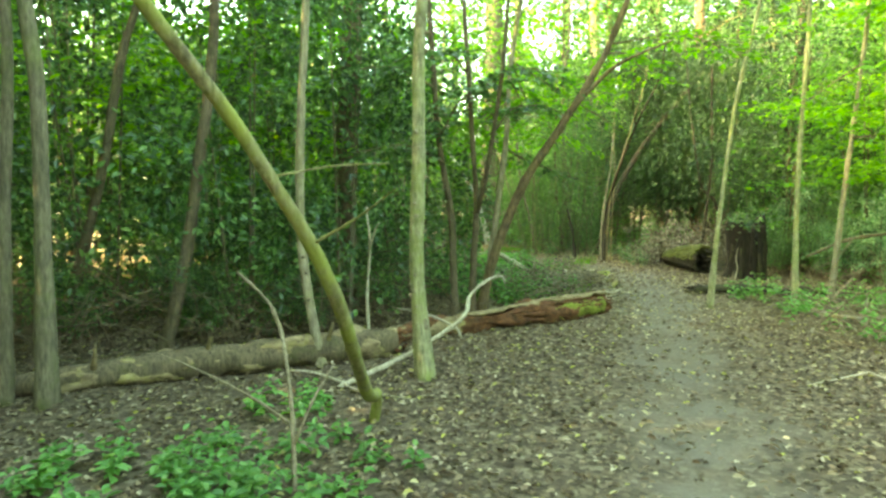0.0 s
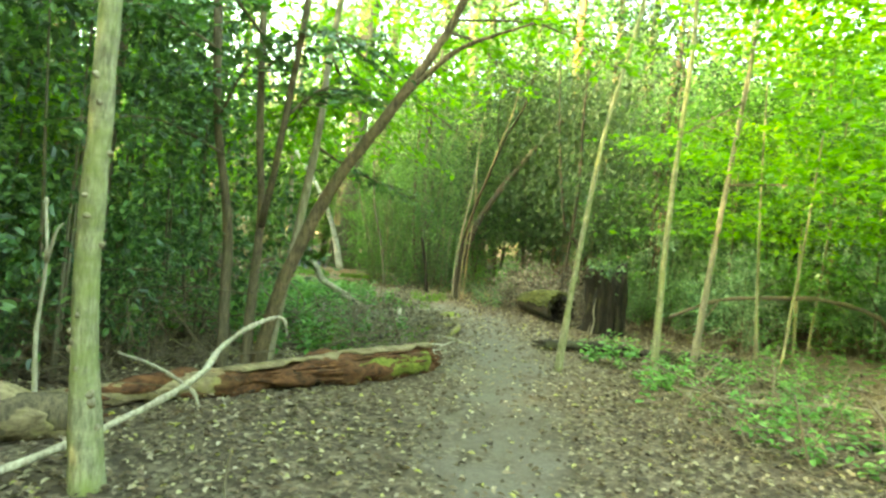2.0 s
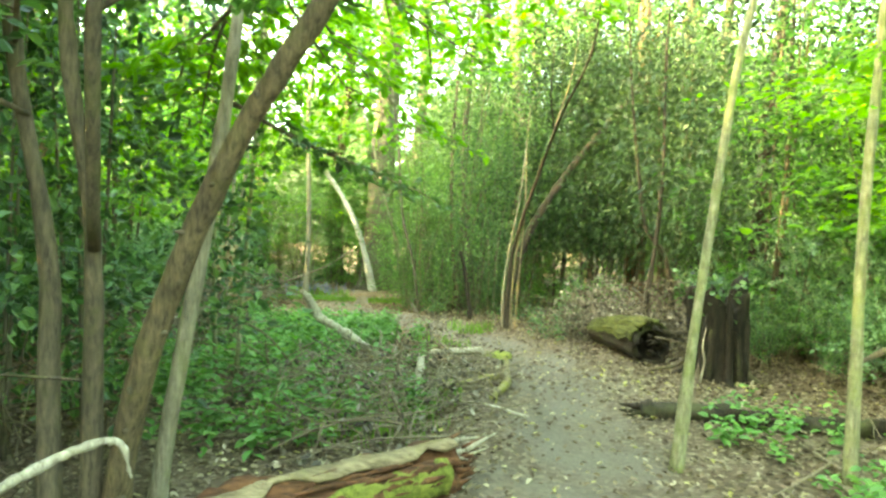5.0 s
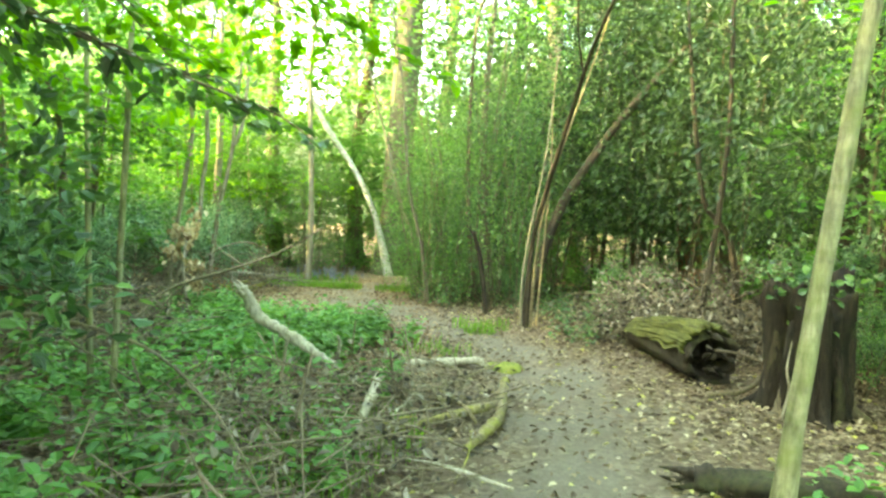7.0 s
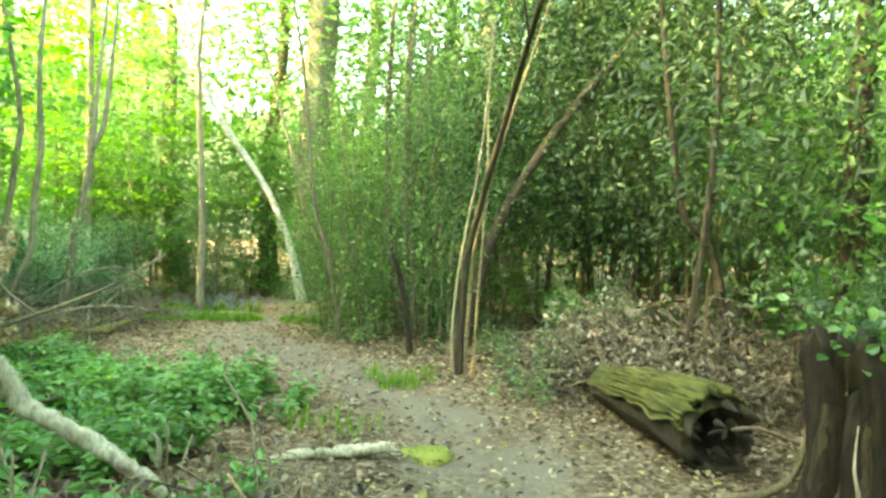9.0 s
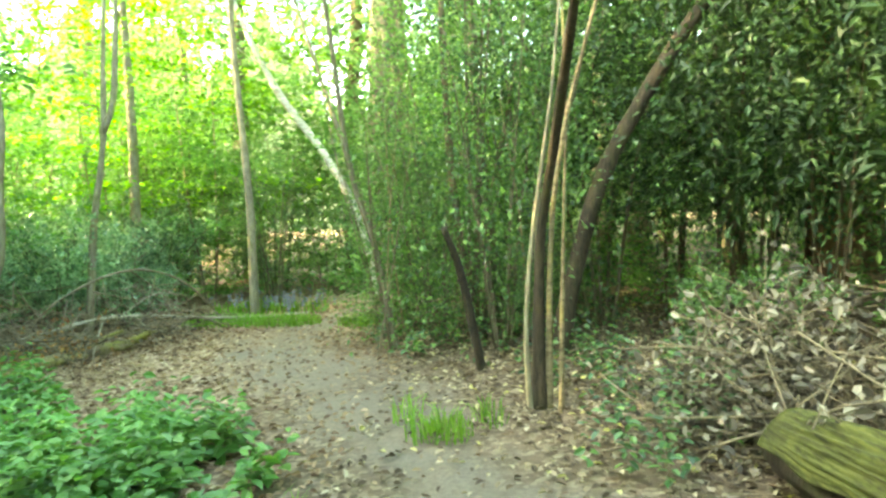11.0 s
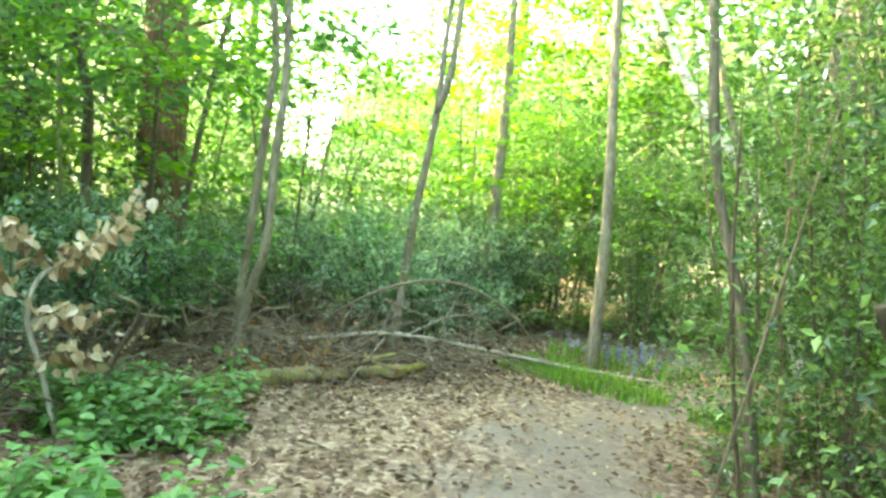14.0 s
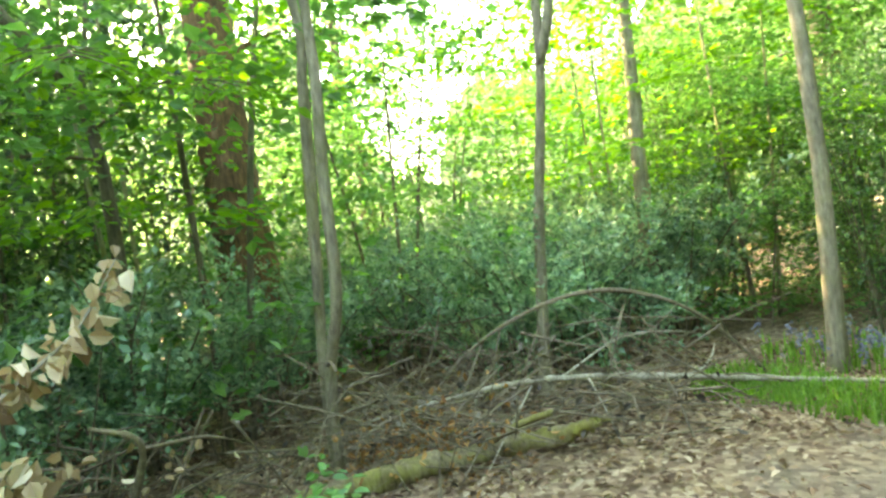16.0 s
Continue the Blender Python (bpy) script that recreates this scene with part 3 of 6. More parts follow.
stem_tree("coppice_stem", [(3.73, 15.45, -0.1), (3.72, 15.45, 0.4), (3.8, 15.5, 1.1), (3.95, 15.5, 2.0)], [0.02, 0.017, 0.015, 0.012], "pale_bark", "thin pale stem of the coppice", reach=3.6, crown=None, limbs=1, seed=20)
stem_tree("leaning_old_tree", [(4.08, 17.3, -0.2), (4.25, 17.3, 0.5), (4.55, 17.3, 1.44), (4.85, 17.3, 2.0), (5.3, 17.3, 2.7), (6.0, 17.3, 3.6)], [0.09, 0.083, 0.077, 0.073, 0.068, 0.06], "shaded_bark", "stout grey tree leaning to one side behind the coppice", reach=5.5, crown=None, limbs=2, seed=21, segs=12)
stem_tree("big_tree", [(1.5, 22.95, -0.3), (1.58, 22.95, 0.93), (1.62, 22.95, 2.95), (1.77, 22.95, 6.28)], [0.42, 0.37, 0.34, 0.3], "holly_bark", "big upright tree with ivy-green bark", reach=13, crown=1, limbs=6, seed=22, segs=20)
stem_tree("birch", [(1.5, 22.3, -0.22), (1.17, 22.3, 0.93), (0.68, 22.3, 2.06), (-0.21, 22.3, 3.38), (-0.75, 22.3, 4.59), (-1.17, 22.3, 5.8)], [0.09, 0.075, 0.066, 0.06, 0.05, 0.042], "birch_bark", "white birch leaning away from a big tree", reach=8, crown=2, limbs=3, seed=23)
stem_tree("pale_tree", [(-0.06, 20.25, -0.21), (-0.03, 20.25, 1.38), (-0.11, 20.25, 3.52), (-0.1, 20.25, 4.42)], [0.061, 0.054, 0.049, 0.043], "pale_bark", "straight pale trunk standing among bluebells", reach=8, crown=0, limbs=4, seed=24, segs=12)
stem_tree("pale_tree", [(-1.62, 18.7, -0.2), (-1.44, 18.7, 1.08), (-1.32, 18.7, 1.69), (-1.2, 18.7, 2.33), (-1.13, 18.7, 3.23)], [0.045, 0.041, 0.039, 0.036, 0.026], "pale_bark", "pale forked trunk rising out of the holly", reach=7, crown=None, limbs=2, seed=25,
          extra=[([(-1.21, 18.7, 2.31), (-1.05, 18.7, 2.67), (-0.97, 18.7, 3.3), (-0.8, 18.7, 5.0)], [0.04, 0.036, 0.03, 0.012])])
stem_tree("twin_stemmed_tree", [(-1.62, 16.85, -0.15), (-1.52, 16.8, 0.5), (-1.38, 16.8, 1.34), (-1.26, 16.8, 2.16), (-1.24, 16.8, 2.65)], [0.043, 0.037, 0.034, 0.033, 0.031], "pale_bark", "pair of entwined pale stems rising from brushwood", reach=6.5, crown=None, limbs=2, seed=26,
          extra=[([(-1.52, 16.8, -0.25), (-1.35, 16.75, 0.4), (-1.1, 16.75, 0.93), (-1.05, 16.75, 1.63), (-0.98, 16.75, 2.17), (-0.98, 16.75, 3.4), (-0.7, 16.75, 5.6)], [0.043, 0.04, 0.035, 0.033, 0.031, 0.027, 0.01])])
stem_tree("big_tree", [(-4.8, 17.5, -0.2), (-4.78, 17.5, 0.6), (-4.8, 17.5, 1.6), (-4.84, 17.5, 2.6), (-4.9, 17.5, 4.0)], [0.360, 0.306, 0.288, 0.279, 0.252], "pine_bark", "big rough reddish trunk behind the holly", reach=11, crown=0, limbs=4, seed=27, segs=20)
CROOKED = stem_tree("dark_stemmed_tree", [(-2.75, 15.95, -0.1), (-2.7, 15.93, 1.2), (-2.7, 15.9, 2.13), (-2.7, 15.73, 2.59), (-2.7, 15.47, 2.98)], [0.05, 0.045, 0.04, 0.035, 0.03], "holly_bark", "crooked thin tree over the dead brushwood", reach=5, crown=1, limbs=1, seed=28,
          extra=[([(-2.7, 15.82, 2.36), (-2.7, 15.91, 2.71), (-2.7, 16.0, 3.3)], [0.025, 0.02, 0.012])])
stem_tree("pale_tree", [(-2.3, 21.1, -0.2), (-2.24, 21.1, 1.89), (-2.21, 21.1, 2.54), (-2.2, 21.1, 4.1)], [0.09, 0.075, 0.07, 0.06], "pale_bark", "pale straight trunk beyond the holly", reach=8, crown=None, limbs=3, seed=29)
stem_tree("thicket_tree", [(3.35, 18.0, -0.2), (3.12, 18.0, 1.03), (3.05, 18.0, 2.94), (3.11, 18.0, 4.5)], [0.05, 0.04, 0.035, 0.03], "dark_bark", "dark thin stem in the leafy thicket", reach=6, crown=0, seed=30)
stem_tree("thicket_tree", [(2.47, 17.6, -0.2), (2.3, 17.6, 0.8), (2.07, 17.6, 1.71), (1.93, 17.6, 3.2), (1.76, 17.6, 4.3)], [0.035, 0.03, 0.028, 0.024, 0.02], "holly_bark", "thin leaning stem in the leafy thicket", reach=6, crown=1, seed=31)
stem_tree("thicket_tree", [(3.55, 18.5, -0.2), (3.35, 18.5, 2.62), (3.42, 18.5, 4.7)], [0.07, 0.06, 0.05], "holly_bark", "grey stem in the leafy thicket", reach=7, crown=2, seed=32)
stem_tree("thicket_tree", [(2.35, 18.9, -0.2), (2.1, 18.9, 0.87), (1.91, 18.9, 1.38), (1.66, 18.8, 2.3), (1.3, 18.8, 3.6)], [0.035, 0.032, 0.029, 0.027, 0.021], "pale_bark", "pale flaking birch stem leaning in the thicket", reach=6, crown=0, seed=33)
stem_tree("dark_pole", [(3.38, 16.75, -0.2), (3.3, 16.65, 0.2), (3.21, 16.55, 0.71), (3.1, 16.45, 1.06)], [0.046, 0.04, 0.036, 0.028], "black_wood", "broken black dead pole leaning in the thicket", reach=0, crown=None, limbs=0, seed=34)
stem_tree("rough_tree", [(7.35, 19.0, -0.2), (7.38, 19.0, 1.2), (7.4, 19.0, 2.17), (7.43, 19.0, 3.38)], [0.23, 0.2, 0.18, 0.17], "pine_bark", "rough upright trunk beyond the brushwood", reach=9, crown=1, limbs=4, seed=35, segs=16)
stem_tree("dark_stemmed_tree", [(5.5, 14.0, -0.1), (5.59, 14.0, 0.5), (5.7, 14.0, 1.51), (5.75, 14.0, 2.49)], [0.04, 0.035, 0.03, 0.028], "shaded_bark", "thin dark stem above the brushwood", reach=5, crown=None, seed=36)
stem_tree("dark_stemmed_tree", [(6.3, 14.5, -0.1), (6.08, 14.5, 1.09), (5.75, 14.5, 1.55), (5.61, 14.5, 2.21)], [0.04, 0.035, 0.03, 0.028], "shaded_bark", "crooked dark stem above the brushwood", reach=5, crown=None, seed=37)
IVY_TREE = stem_tree("ivy_clad_tree", [(8.0, 15.2, -0.2), (8.0, 15.2, 1.19), (8.03, 15.2, 2.4), (8.06, 15.2, 3.6)], [0.16, 0.13, 0.12, 0.11], "shaded_bark", "dark trunk hung with ivy beyond the decayed stump", reach=7, crown=None, seed=38, segs=12)
stem_tree("dark_stemmed_tree", [(8.25, 15.0, -0.2), (8.3, 15.0, 1.6), (8.3, 15.0, 3.4)], [0.06, 0.05, 0.045], "shaded_bark", "thin dark stem beside an ivy-clad trunk", reach=6, crown=None, seed=39)


def climbing_ivy(tree, x, y, z0, z1, rad, n, seed):
    """Ivy leaves clinging round a trunk."""
    r = np.random.default_rng(seed)
    a, h = r.uniform(0, 6.283, n), r.uniform(z0, z1, n)
    o = np.stack([np.cos(a), np.sin(a), np.zeros(n)], 1)
    pos = o * (rad + np.abs(r.normal(0, 0.05, n)))[:, None] + np.stack([np.full(n, x), np.full(n, y), h], 1)
    v, f = leaf_vf(pos - np.array(tree.location), o * 0.6 + r.normal(0, 0.4, (n, 3)) - (0, 0, 0.6), o + r.normal(0, 0.3, (n, 3)), r.uniform(0.05, 0.09, n), 0.8)
    tagged(part("ivy", mesh_np("ivy", v, f, False), M["holly_leaf"], tree, "dark ivy leaves clinging to the bark"), kind="stuff")


climbing_ivy(IVY_TREE, 8.02, 15.2, 0.1, 4.5, 0.13, 900, 141)
def knots(tree, pts, radii, n, mat, seed):
    """Healed branch scars and short broken stubs up a stem."""
    r = np.random.default_rng(seed)
    base = np.array(tree.location)
    line, rad = smooth_line(pts, 60), np.interp(np.linspace(0, 1, 60), np.linspace(0, 1, len(radii)), radii)
    for i in range(n):
        k, a = r.integers(8, 58), r.uniform(3.3, 6.1)
        o = np.array([math.cos(a), math.sin(a), 0.15])
        p, q = line[k] + o * rad[k] * 0.75, rad[k] * r.uniform(0.3, 0.48)
        part("knot", tube("knot", [p, p + o * rad[k] * 0.3, p + o * (rad[k] * 0.42 + r.uniform(0.0, 0.02))], [q, q * 0.8, q * 0.3], base, segs=9, steps=6, rough=0.12, seed=seed + i), M[mat], tree)


knots(SMOOTH_TREE, [(-0.14, 5.5, -0.1), (-0.2, 5.5, 0.78), (-0.17, 5.45, 1.75), (-0.11, 5.4, 3.15)], [0.075, 0.062, 0.056, 0.051], 16, "pale_bark", 151)
knots(SLENDER, [(-1.13, 5.95, -0.06), (-1.25, 5.95, 0.62), (-1.31, 6.0, 1.26), (-1.28, 6.05, 2.3)], [0.05, 0.045, 0.042, 0.04], 7, "dark_bark", 152)
knots(LEANER, [(0.42, 8.0, -0.1), (0.56, 7.85, 0.5), (0.73, 7.76, 1.06), (1.0, 7.65, 1.67), (1.27, 7.5, 2.1)], [0.066, 0.057, 0.055, 0.052, 0.049], 8, "dark_bark", 153)
bough(PALE_STEM, [(0.9, 8.4, 3.0), (1.1, 8.9, 2.75), (1.5, 9.6, 2.3)], 170, "beech_leaf", 0.085, "dark_bark", 1)
bough(PALE_STEM, [(0.88, 8.4, 2.7), (0.6, 9.0, 2.5), (0.3, 9.8, 2.1)], 170, "beech_leaf", 0.085, "dark_bark", 2)
bough(PALE_STEM, [(0.92, 8.4, 3.2), (1.4, 8.4, 2.9), (2.0, 8.6, 2.55)], 130, "beech_leaf", 0.08, "dark_bark", 3)
bough(PALE_STEM, [(0.92, 8.4, 3.2), (1.3, 9.6, 2.8), (2.0, 10.6, 2.3)], 240, "beech_leaf", 0.1, "dark_bark", 21)
bough(PALE_STEM, [(0.85, 8.4, 2.6), (0.3, 9.4, 2.5), (-0.1, 10.4, 2.2)], 220, "beech_leaf", 0.1, "dark_bark", 22)
bough(PALE_STEM, [(0.9, 8.4, 2.9), (0.75, 9.8, 2.55), (0.9, 10.9, 2.15)], 240, "beech_leaf", 0.1, "dark_bark", 23)
bough(PALE_STEM, [(0.83, 8.4, 2.1), (1.25, 8.92, 1.92), (1.85, 9.15, 1.72)], 200, "holly_leaf", 0.075, "dark_bark", 24, 0.1)
for k, (tree, line) in enumerate([(DARK_STEM, [(-0.02, 7.95, 2.2), (0.25, 7.5, 2.6), (0.6, 7.1, 2.75)]), (DARK_STEM, [(-0.05, 7.9, 2.8), (-0.5, 7.6, 3.0), (-1.0, 7.2, 2.9)]), (DARK_STEM, [(0.05, 7.95, 1.9), (-0.4, 7.5, 2.1), (-0.9, 7.1, 2.0)]),
                                  (FORKED_STEM, [(0.36, 7.6, 2.6), (0.8, 7.3, 2.9), (1.3, 7.0, 2.8)]), (FORKED_STEM, [(0.6, 7.3, 2.2), (0.85, 7.6, 2.5), (1.2, 8.0, 2.6)]), (FORKED_STEM, [(0.34, 7.6, 2.9), (0.1, 7.2, 3.1), (-0.2, 6.8, 3.0)])]):
    bough(tree, line, 190, "holly_leaf", 0.095, "dark_bark", 120 + k, 0.14)
for k, line in enumerate([[(1.85, 7.3, 3.05), (2.4, 8.4, 3.25), (3.1, 9.6, 3.1)], [(1.7, 7.4, 2.8), (1.9, 8.6, 3.0), (2.3, 9.8, 2.85)], [(1.9, 7.3, 3.15), (2.8, 7.6, 3.3), (3.7, 8.1, 3.15)]]):
    bough(LEANER, line, 230, "beech_leaf", 0.09, "dark_bark", 130 + k, 0.18)
bough(CROOKED, [(-2.7, 15.75, 2.5), (-2.0, 15.7, 2.55), (-1.0, 15.6, 2.2)], 190, "beech_leaf", 0.09, "dark_bark", 4)
bough(CROOKED, [(-2.7, 15.9, 2.2), (-2.0, 16.2, 2.35), (-1.2, 16.5, 2.15)], 190, "beech_leaf", 0.09, "dark_bark", 5)
bough(CROOKED, [(-2.7, 15.5, 2.9), (-2.1, 15.0, 2.8), (-1.4, 14.6, 2.5)], 170, "beech_leaf", 0.09, "dark_bark", 6)
bough(CROOKED, [(-2.7, 15.9, 2.0), (-2.4, 15.4, 2.0), (-2.0, 14.8, 1.8)], 150, "beech_leaf", 0.085, "dark_bark", 7)
bough(PALE_SAPLING, [(5.8, 9.1, 3.2), (5.2, 8.7, 2.9), (4.6, 8.2, 2.6)], 150, "beech_leaf", 0.085, "dark_bark", 8)
bough(PALE_SAPLING, [(5.7, 9.1, 2.2), (6.1, 8.4, 2.2), (6.4, 7.7, 2.0)], 150, "hazel_leaf", 0.085, "dark_bark", 9)

r_ = np.random.default_rng(58)
for k in range(18):
    x, y = r_.uniform(2.3, 4.0), r_.uniform(16.9, 18.6)
    dx, dy, h, q = r_.normal(0, 0.14), r_.normal(0, 0.14), r_.uniform(1.6, 3.6), r_.uniform(0.007, 0.014)
    tagged(stem_tree("thin_sapling", [(x, y, -0.2), (x + dx * h * 0.5 + r_.normal(0, 0.06), y + dy * h * 0.5, h * 0.45), (x + dx * h, y + dy * h, h)], [q, q * 0.8, q * 0.35], ("twig", "log_bark", "dark_bark")[k % 3],
                     ("thin dry sapling standing in the thicket", "thin golden brown sapling standing in the thicket", "thin dark sapling standing in the thicket")[k % 3], "tree", limbs=0, seed=400 + k, segs=6, flare=0), group="thin saplings of the thicket")


def backdrop():
    """Hazy light green woodland seen far off between the trees; haze and sunlight are its own glow."""
    m, nt, bs, lk = mat_base("glowing distant woodland")
    # No lamp: the ring emits light in place of haze and sunlit leaves.
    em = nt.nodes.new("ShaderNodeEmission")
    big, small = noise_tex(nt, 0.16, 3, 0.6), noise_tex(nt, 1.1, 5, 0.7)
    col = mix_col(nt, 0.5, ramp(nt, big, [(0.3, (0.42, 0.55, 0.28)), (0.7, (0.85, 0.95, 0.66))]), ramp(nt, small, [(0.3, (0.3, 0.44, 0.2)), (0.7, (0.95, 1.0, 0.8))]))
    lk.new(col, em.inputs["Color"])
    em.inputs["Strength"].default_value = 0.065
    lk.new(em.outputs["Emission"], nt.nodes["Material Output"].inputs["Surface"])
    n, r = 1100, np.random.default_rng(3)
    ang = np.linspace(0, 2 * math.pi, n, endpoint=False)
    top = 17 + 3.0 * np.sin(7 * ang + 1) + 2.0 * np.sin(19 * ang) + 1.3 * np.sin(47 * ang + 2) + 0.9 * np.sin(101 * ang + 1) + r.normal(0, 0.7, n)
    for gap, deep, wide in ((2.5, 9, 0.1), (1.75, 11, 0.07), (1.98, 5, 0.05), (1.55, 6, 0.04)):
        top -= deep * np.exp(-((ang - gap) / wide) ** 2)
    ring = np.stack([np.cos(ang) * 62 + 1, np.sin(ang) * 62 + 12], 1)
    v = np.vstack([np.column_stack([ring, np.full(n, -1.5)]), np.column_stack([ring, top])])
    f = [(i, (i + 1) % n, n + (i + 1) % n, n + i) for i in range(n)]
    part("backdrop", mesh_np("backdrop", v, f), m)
    tagged(bpy.data.objects["backdrop"], "glowing backdrop of hazy light green woodland far off between the trees", "backdrop", kind="structure")


backdrop()


# ---------- shrubs and woodland around ----------
def shrub(name, label, category, stems, places, mat, size, width=0.5, simple=True, height=2.0, spread=0.5, stem_mat="holly_bark", seed=0, fold=0.18):
    t = thing(name, (0, 0, 0), label, category)
    r = np.random.default_rng(seed)
    for i in range(stems):
        a = r.uniform(0, 6.28)
        b = np.array([math.cos(a), math.sin(a), 0]) * 0.12
        e = np.array([math.cos(a) * spread, math.sin(a) * spread, height])
        part("stem", tube("stem", [b - (0, 0, 0.1), b * 1.5 + e * (0.25, 0.25, 0.45), e], [0.024, 0.016, 0.006], segs=5, seed=seed + i), M[stem_mat], t)
    part("foliage", crown_mesh("foliage", places, size, width, simple, seed, fold), M[mat], t)
    return t


def rr(seed):
    return np.random.default_rng(seed)


def ragged_bush(seed, leaf="low_holly_leaf", label="low blue-green holly bush with bare twiggy stems"):
    """A low evergreen bush: bent shoots of uneven length from one base, with leafy side twigs and bare feet."""
    r = rr(seed)
    t = thing("holly_bush", (0, 0, 0), label, "bush")
    pos, axis = [], []
    for i in range(20):
        a, ln = r.uniform(0, 6.283), r.uniform(0.7, 1.95)
        lean = r.uniform(0.15, 0.85)
        d = np.array([math.cos(a) * lean, math.sin(a) * lean, 1.0])
        b = np.array([r.normal(0, 0.3), r.normal(0, 0.3), -0.06])
        m, e = b + d * ln * (0.42, 0.42, 0.55), b + d * ln * (0.95, 0.95, 0.88) + r.normal(0, 0.08, 3)
        part("stem", tube("stem", [b, m, e], [0.014, 0.009, 0.003], segs=5, seed=seed + i), M[("holly_bark", "twig", "dark_bark")[i % 3]], t)
        line = smooth_line([b, m, e], 20)
        for k in r.integers(6, 20, 9):
            w = unit(unit(e - m) * 0.5 + r.normal(0, 0.6, 3) + (0, 0, 0.15))
            n = 24
            u = r.uniform(0, 0.42, (n, 1))
            pos.append(line[k] + w * u + r.normal(0, 0.035, (n, 3)))
            axis.append(w * 0.6 + r.normal(0, 0.6, (n, 3)))
    pos, axis = np.vstack(pos), np.vstack(axis)
    pos[:, 2] = np.maximum(pos[:, 2], 0.06)
    normal = np.array([0, 0, 0.8]) + r.normal(0, 0.6, pos.shape)
    part("foliage", crown_mesh("foliage", (pos, axis, normal), 0.072, 0.58, True, seed), M[leaf], t)
    return t


HOLLY = [shrub("holly_tree", "dense dark holly tree with glossy leaves", "tree", 3, bushy_crown(rr(60 + i), 74, 42, 1.3, 0.6, 4.8, 0.27, 0.4), "holly_leaf", 0.105, 0.58, False, 4.4, 0.5, seed=60 + i) for i in range(3)]
BUSH = [ragged_bush(70 + i) for i in range(4)]
DARK_BUSH = [ragged_bush(170 + i, "holly_leaf", "low dark green holly bush in deep shade") for i in range(2)]
HAZEL = [shrub("hazel_bush", "light green leafy bush in the understorey", "bush", 3, layered_crown(rr(80 + i), 62, 50, 1.6, 0.4, 4.6, 0.46, 0.24), "hazel_leaf", 0.11, 0.65, True, 3.8, 0.8, seed=80 + i) for i in range(3)]
BEECH = [shrub("young_beech", "young beech with layers of fresh yellow-green leaves", "tree", 2, layered_crown(rr(85 + i), 62, 58, 2.1, 1.7, 5.6, 0.52, 0.13, 0.25), "beech_leaf", 0.1, 0.62, False, 5.0, 0.4, "beech_bark", seed=85 + i) for i in range(3)]
YEW = [shrub("yew_tree", "dark yew with drooping sprays", "tree", 3, bushy_crown(rr(90 + i), 270, 36, 1.8, 1.35, 5.6, 0.42, 0.2, 0.4), "yew_leaf", 0.1, 0.4, True, 5.0, 0.5, "dark_bark", seed=90 + i) for i in range(2)]
THICKET = [shrub("thicket_bush", "tall thin-stemmed thicket with small leaves", "bush", 6, bushy_crown(rr(96 + i), 260, 26, 1.25, 0.35, 4.6, 0.42, 0.5), ("thicket_leaf", "holly_leaf")[i], 0.066, 0.55, True, 4.2, 0.9, seed=96 + i) for i in range(2)]
WOOD = []
for i in range(3):
    w = thing("woodland_tree", (0, 0, 0), "tall leafy tree in the wood beyond", "tree")
    q = rr(100 + i)
    part("trunk", tube("trunk", [(0, 0, -0.3), (0.1 * i, 0.1, 3), (0.2, -0.1 * i, 6), (0.1, 0.2, 11)], [0.2, 0.15, 0.12, 0.03], segs=8, seed=i, flare=0.3), M[("pale_bark", "holly_bark", "dark_bark")[i]], w)
    for lp, lr in limb_set(q, smooth_line([(0, 0, 0), (0.1 * i, 0.1, 3), (0.2, -0.1 * i, 6), (0.1, 0.2, 11)], 20), 6, 2.0, 2.2, 0.05, 0.3):
        part("limb", tube("limb", lp, lr, segs=5), M["holly_bark"], w)
    part("crown", crown_mesh("crown", layered_crown(q, 170, 28, 2.9, 1.0, 12.5, 0.85, 0.4, 0.2), 0.2, 0.65, True, i), M["far_leaf"], w)
    WOOD.append(w)


def scatter(kinds, spots, group, lo=0.85, hi=1.2, seed=0):
    r = rr(seed)
    for i, (x, y) in enumerate(spots):
        k = kinds[i % len(kinds)]
        s = r.uniform(lo, hi)
        m = pose(x, y, gh(x, y) - 0.03, 0, 0, r.uniform(0, 360)) @ Matrix.Diagonal((s, s, s * r.uniform(0.9, 1.1), 1))
        tagged(copy_thing(k, m), group=group)


def spots(n, x0, x1, y0, y1, gap, seed, clear=2.2):
    """Places at least gap apart and clear of the path."""
    r = rr(seed)
    out = []
    for _ in range(n * 30):
        if len(out) >= n:
            break
        p = (r.uniform(x0, x1), r.uniform(y0, y1))
        if 2.4 < math.atan2(p[1] - 15.1, p[0] - 2.3) < 2.62 and p[0] < -7:      # an open glade to the north-west
            continue
        if 1.67 < math.atan2(p[1] - 7.0, p[0] - 2.5) < 1.83 and p[1] > 24:       # a thin place in the wood to the north
            continue
        if track_dist(*p)[0] * 0.5 < clear or any((p[0] - q[0]) ** 2 + (p[1] - q[1]) ** 2 < gap * gap for q in out):
            continue
        out.append(p)
    return out


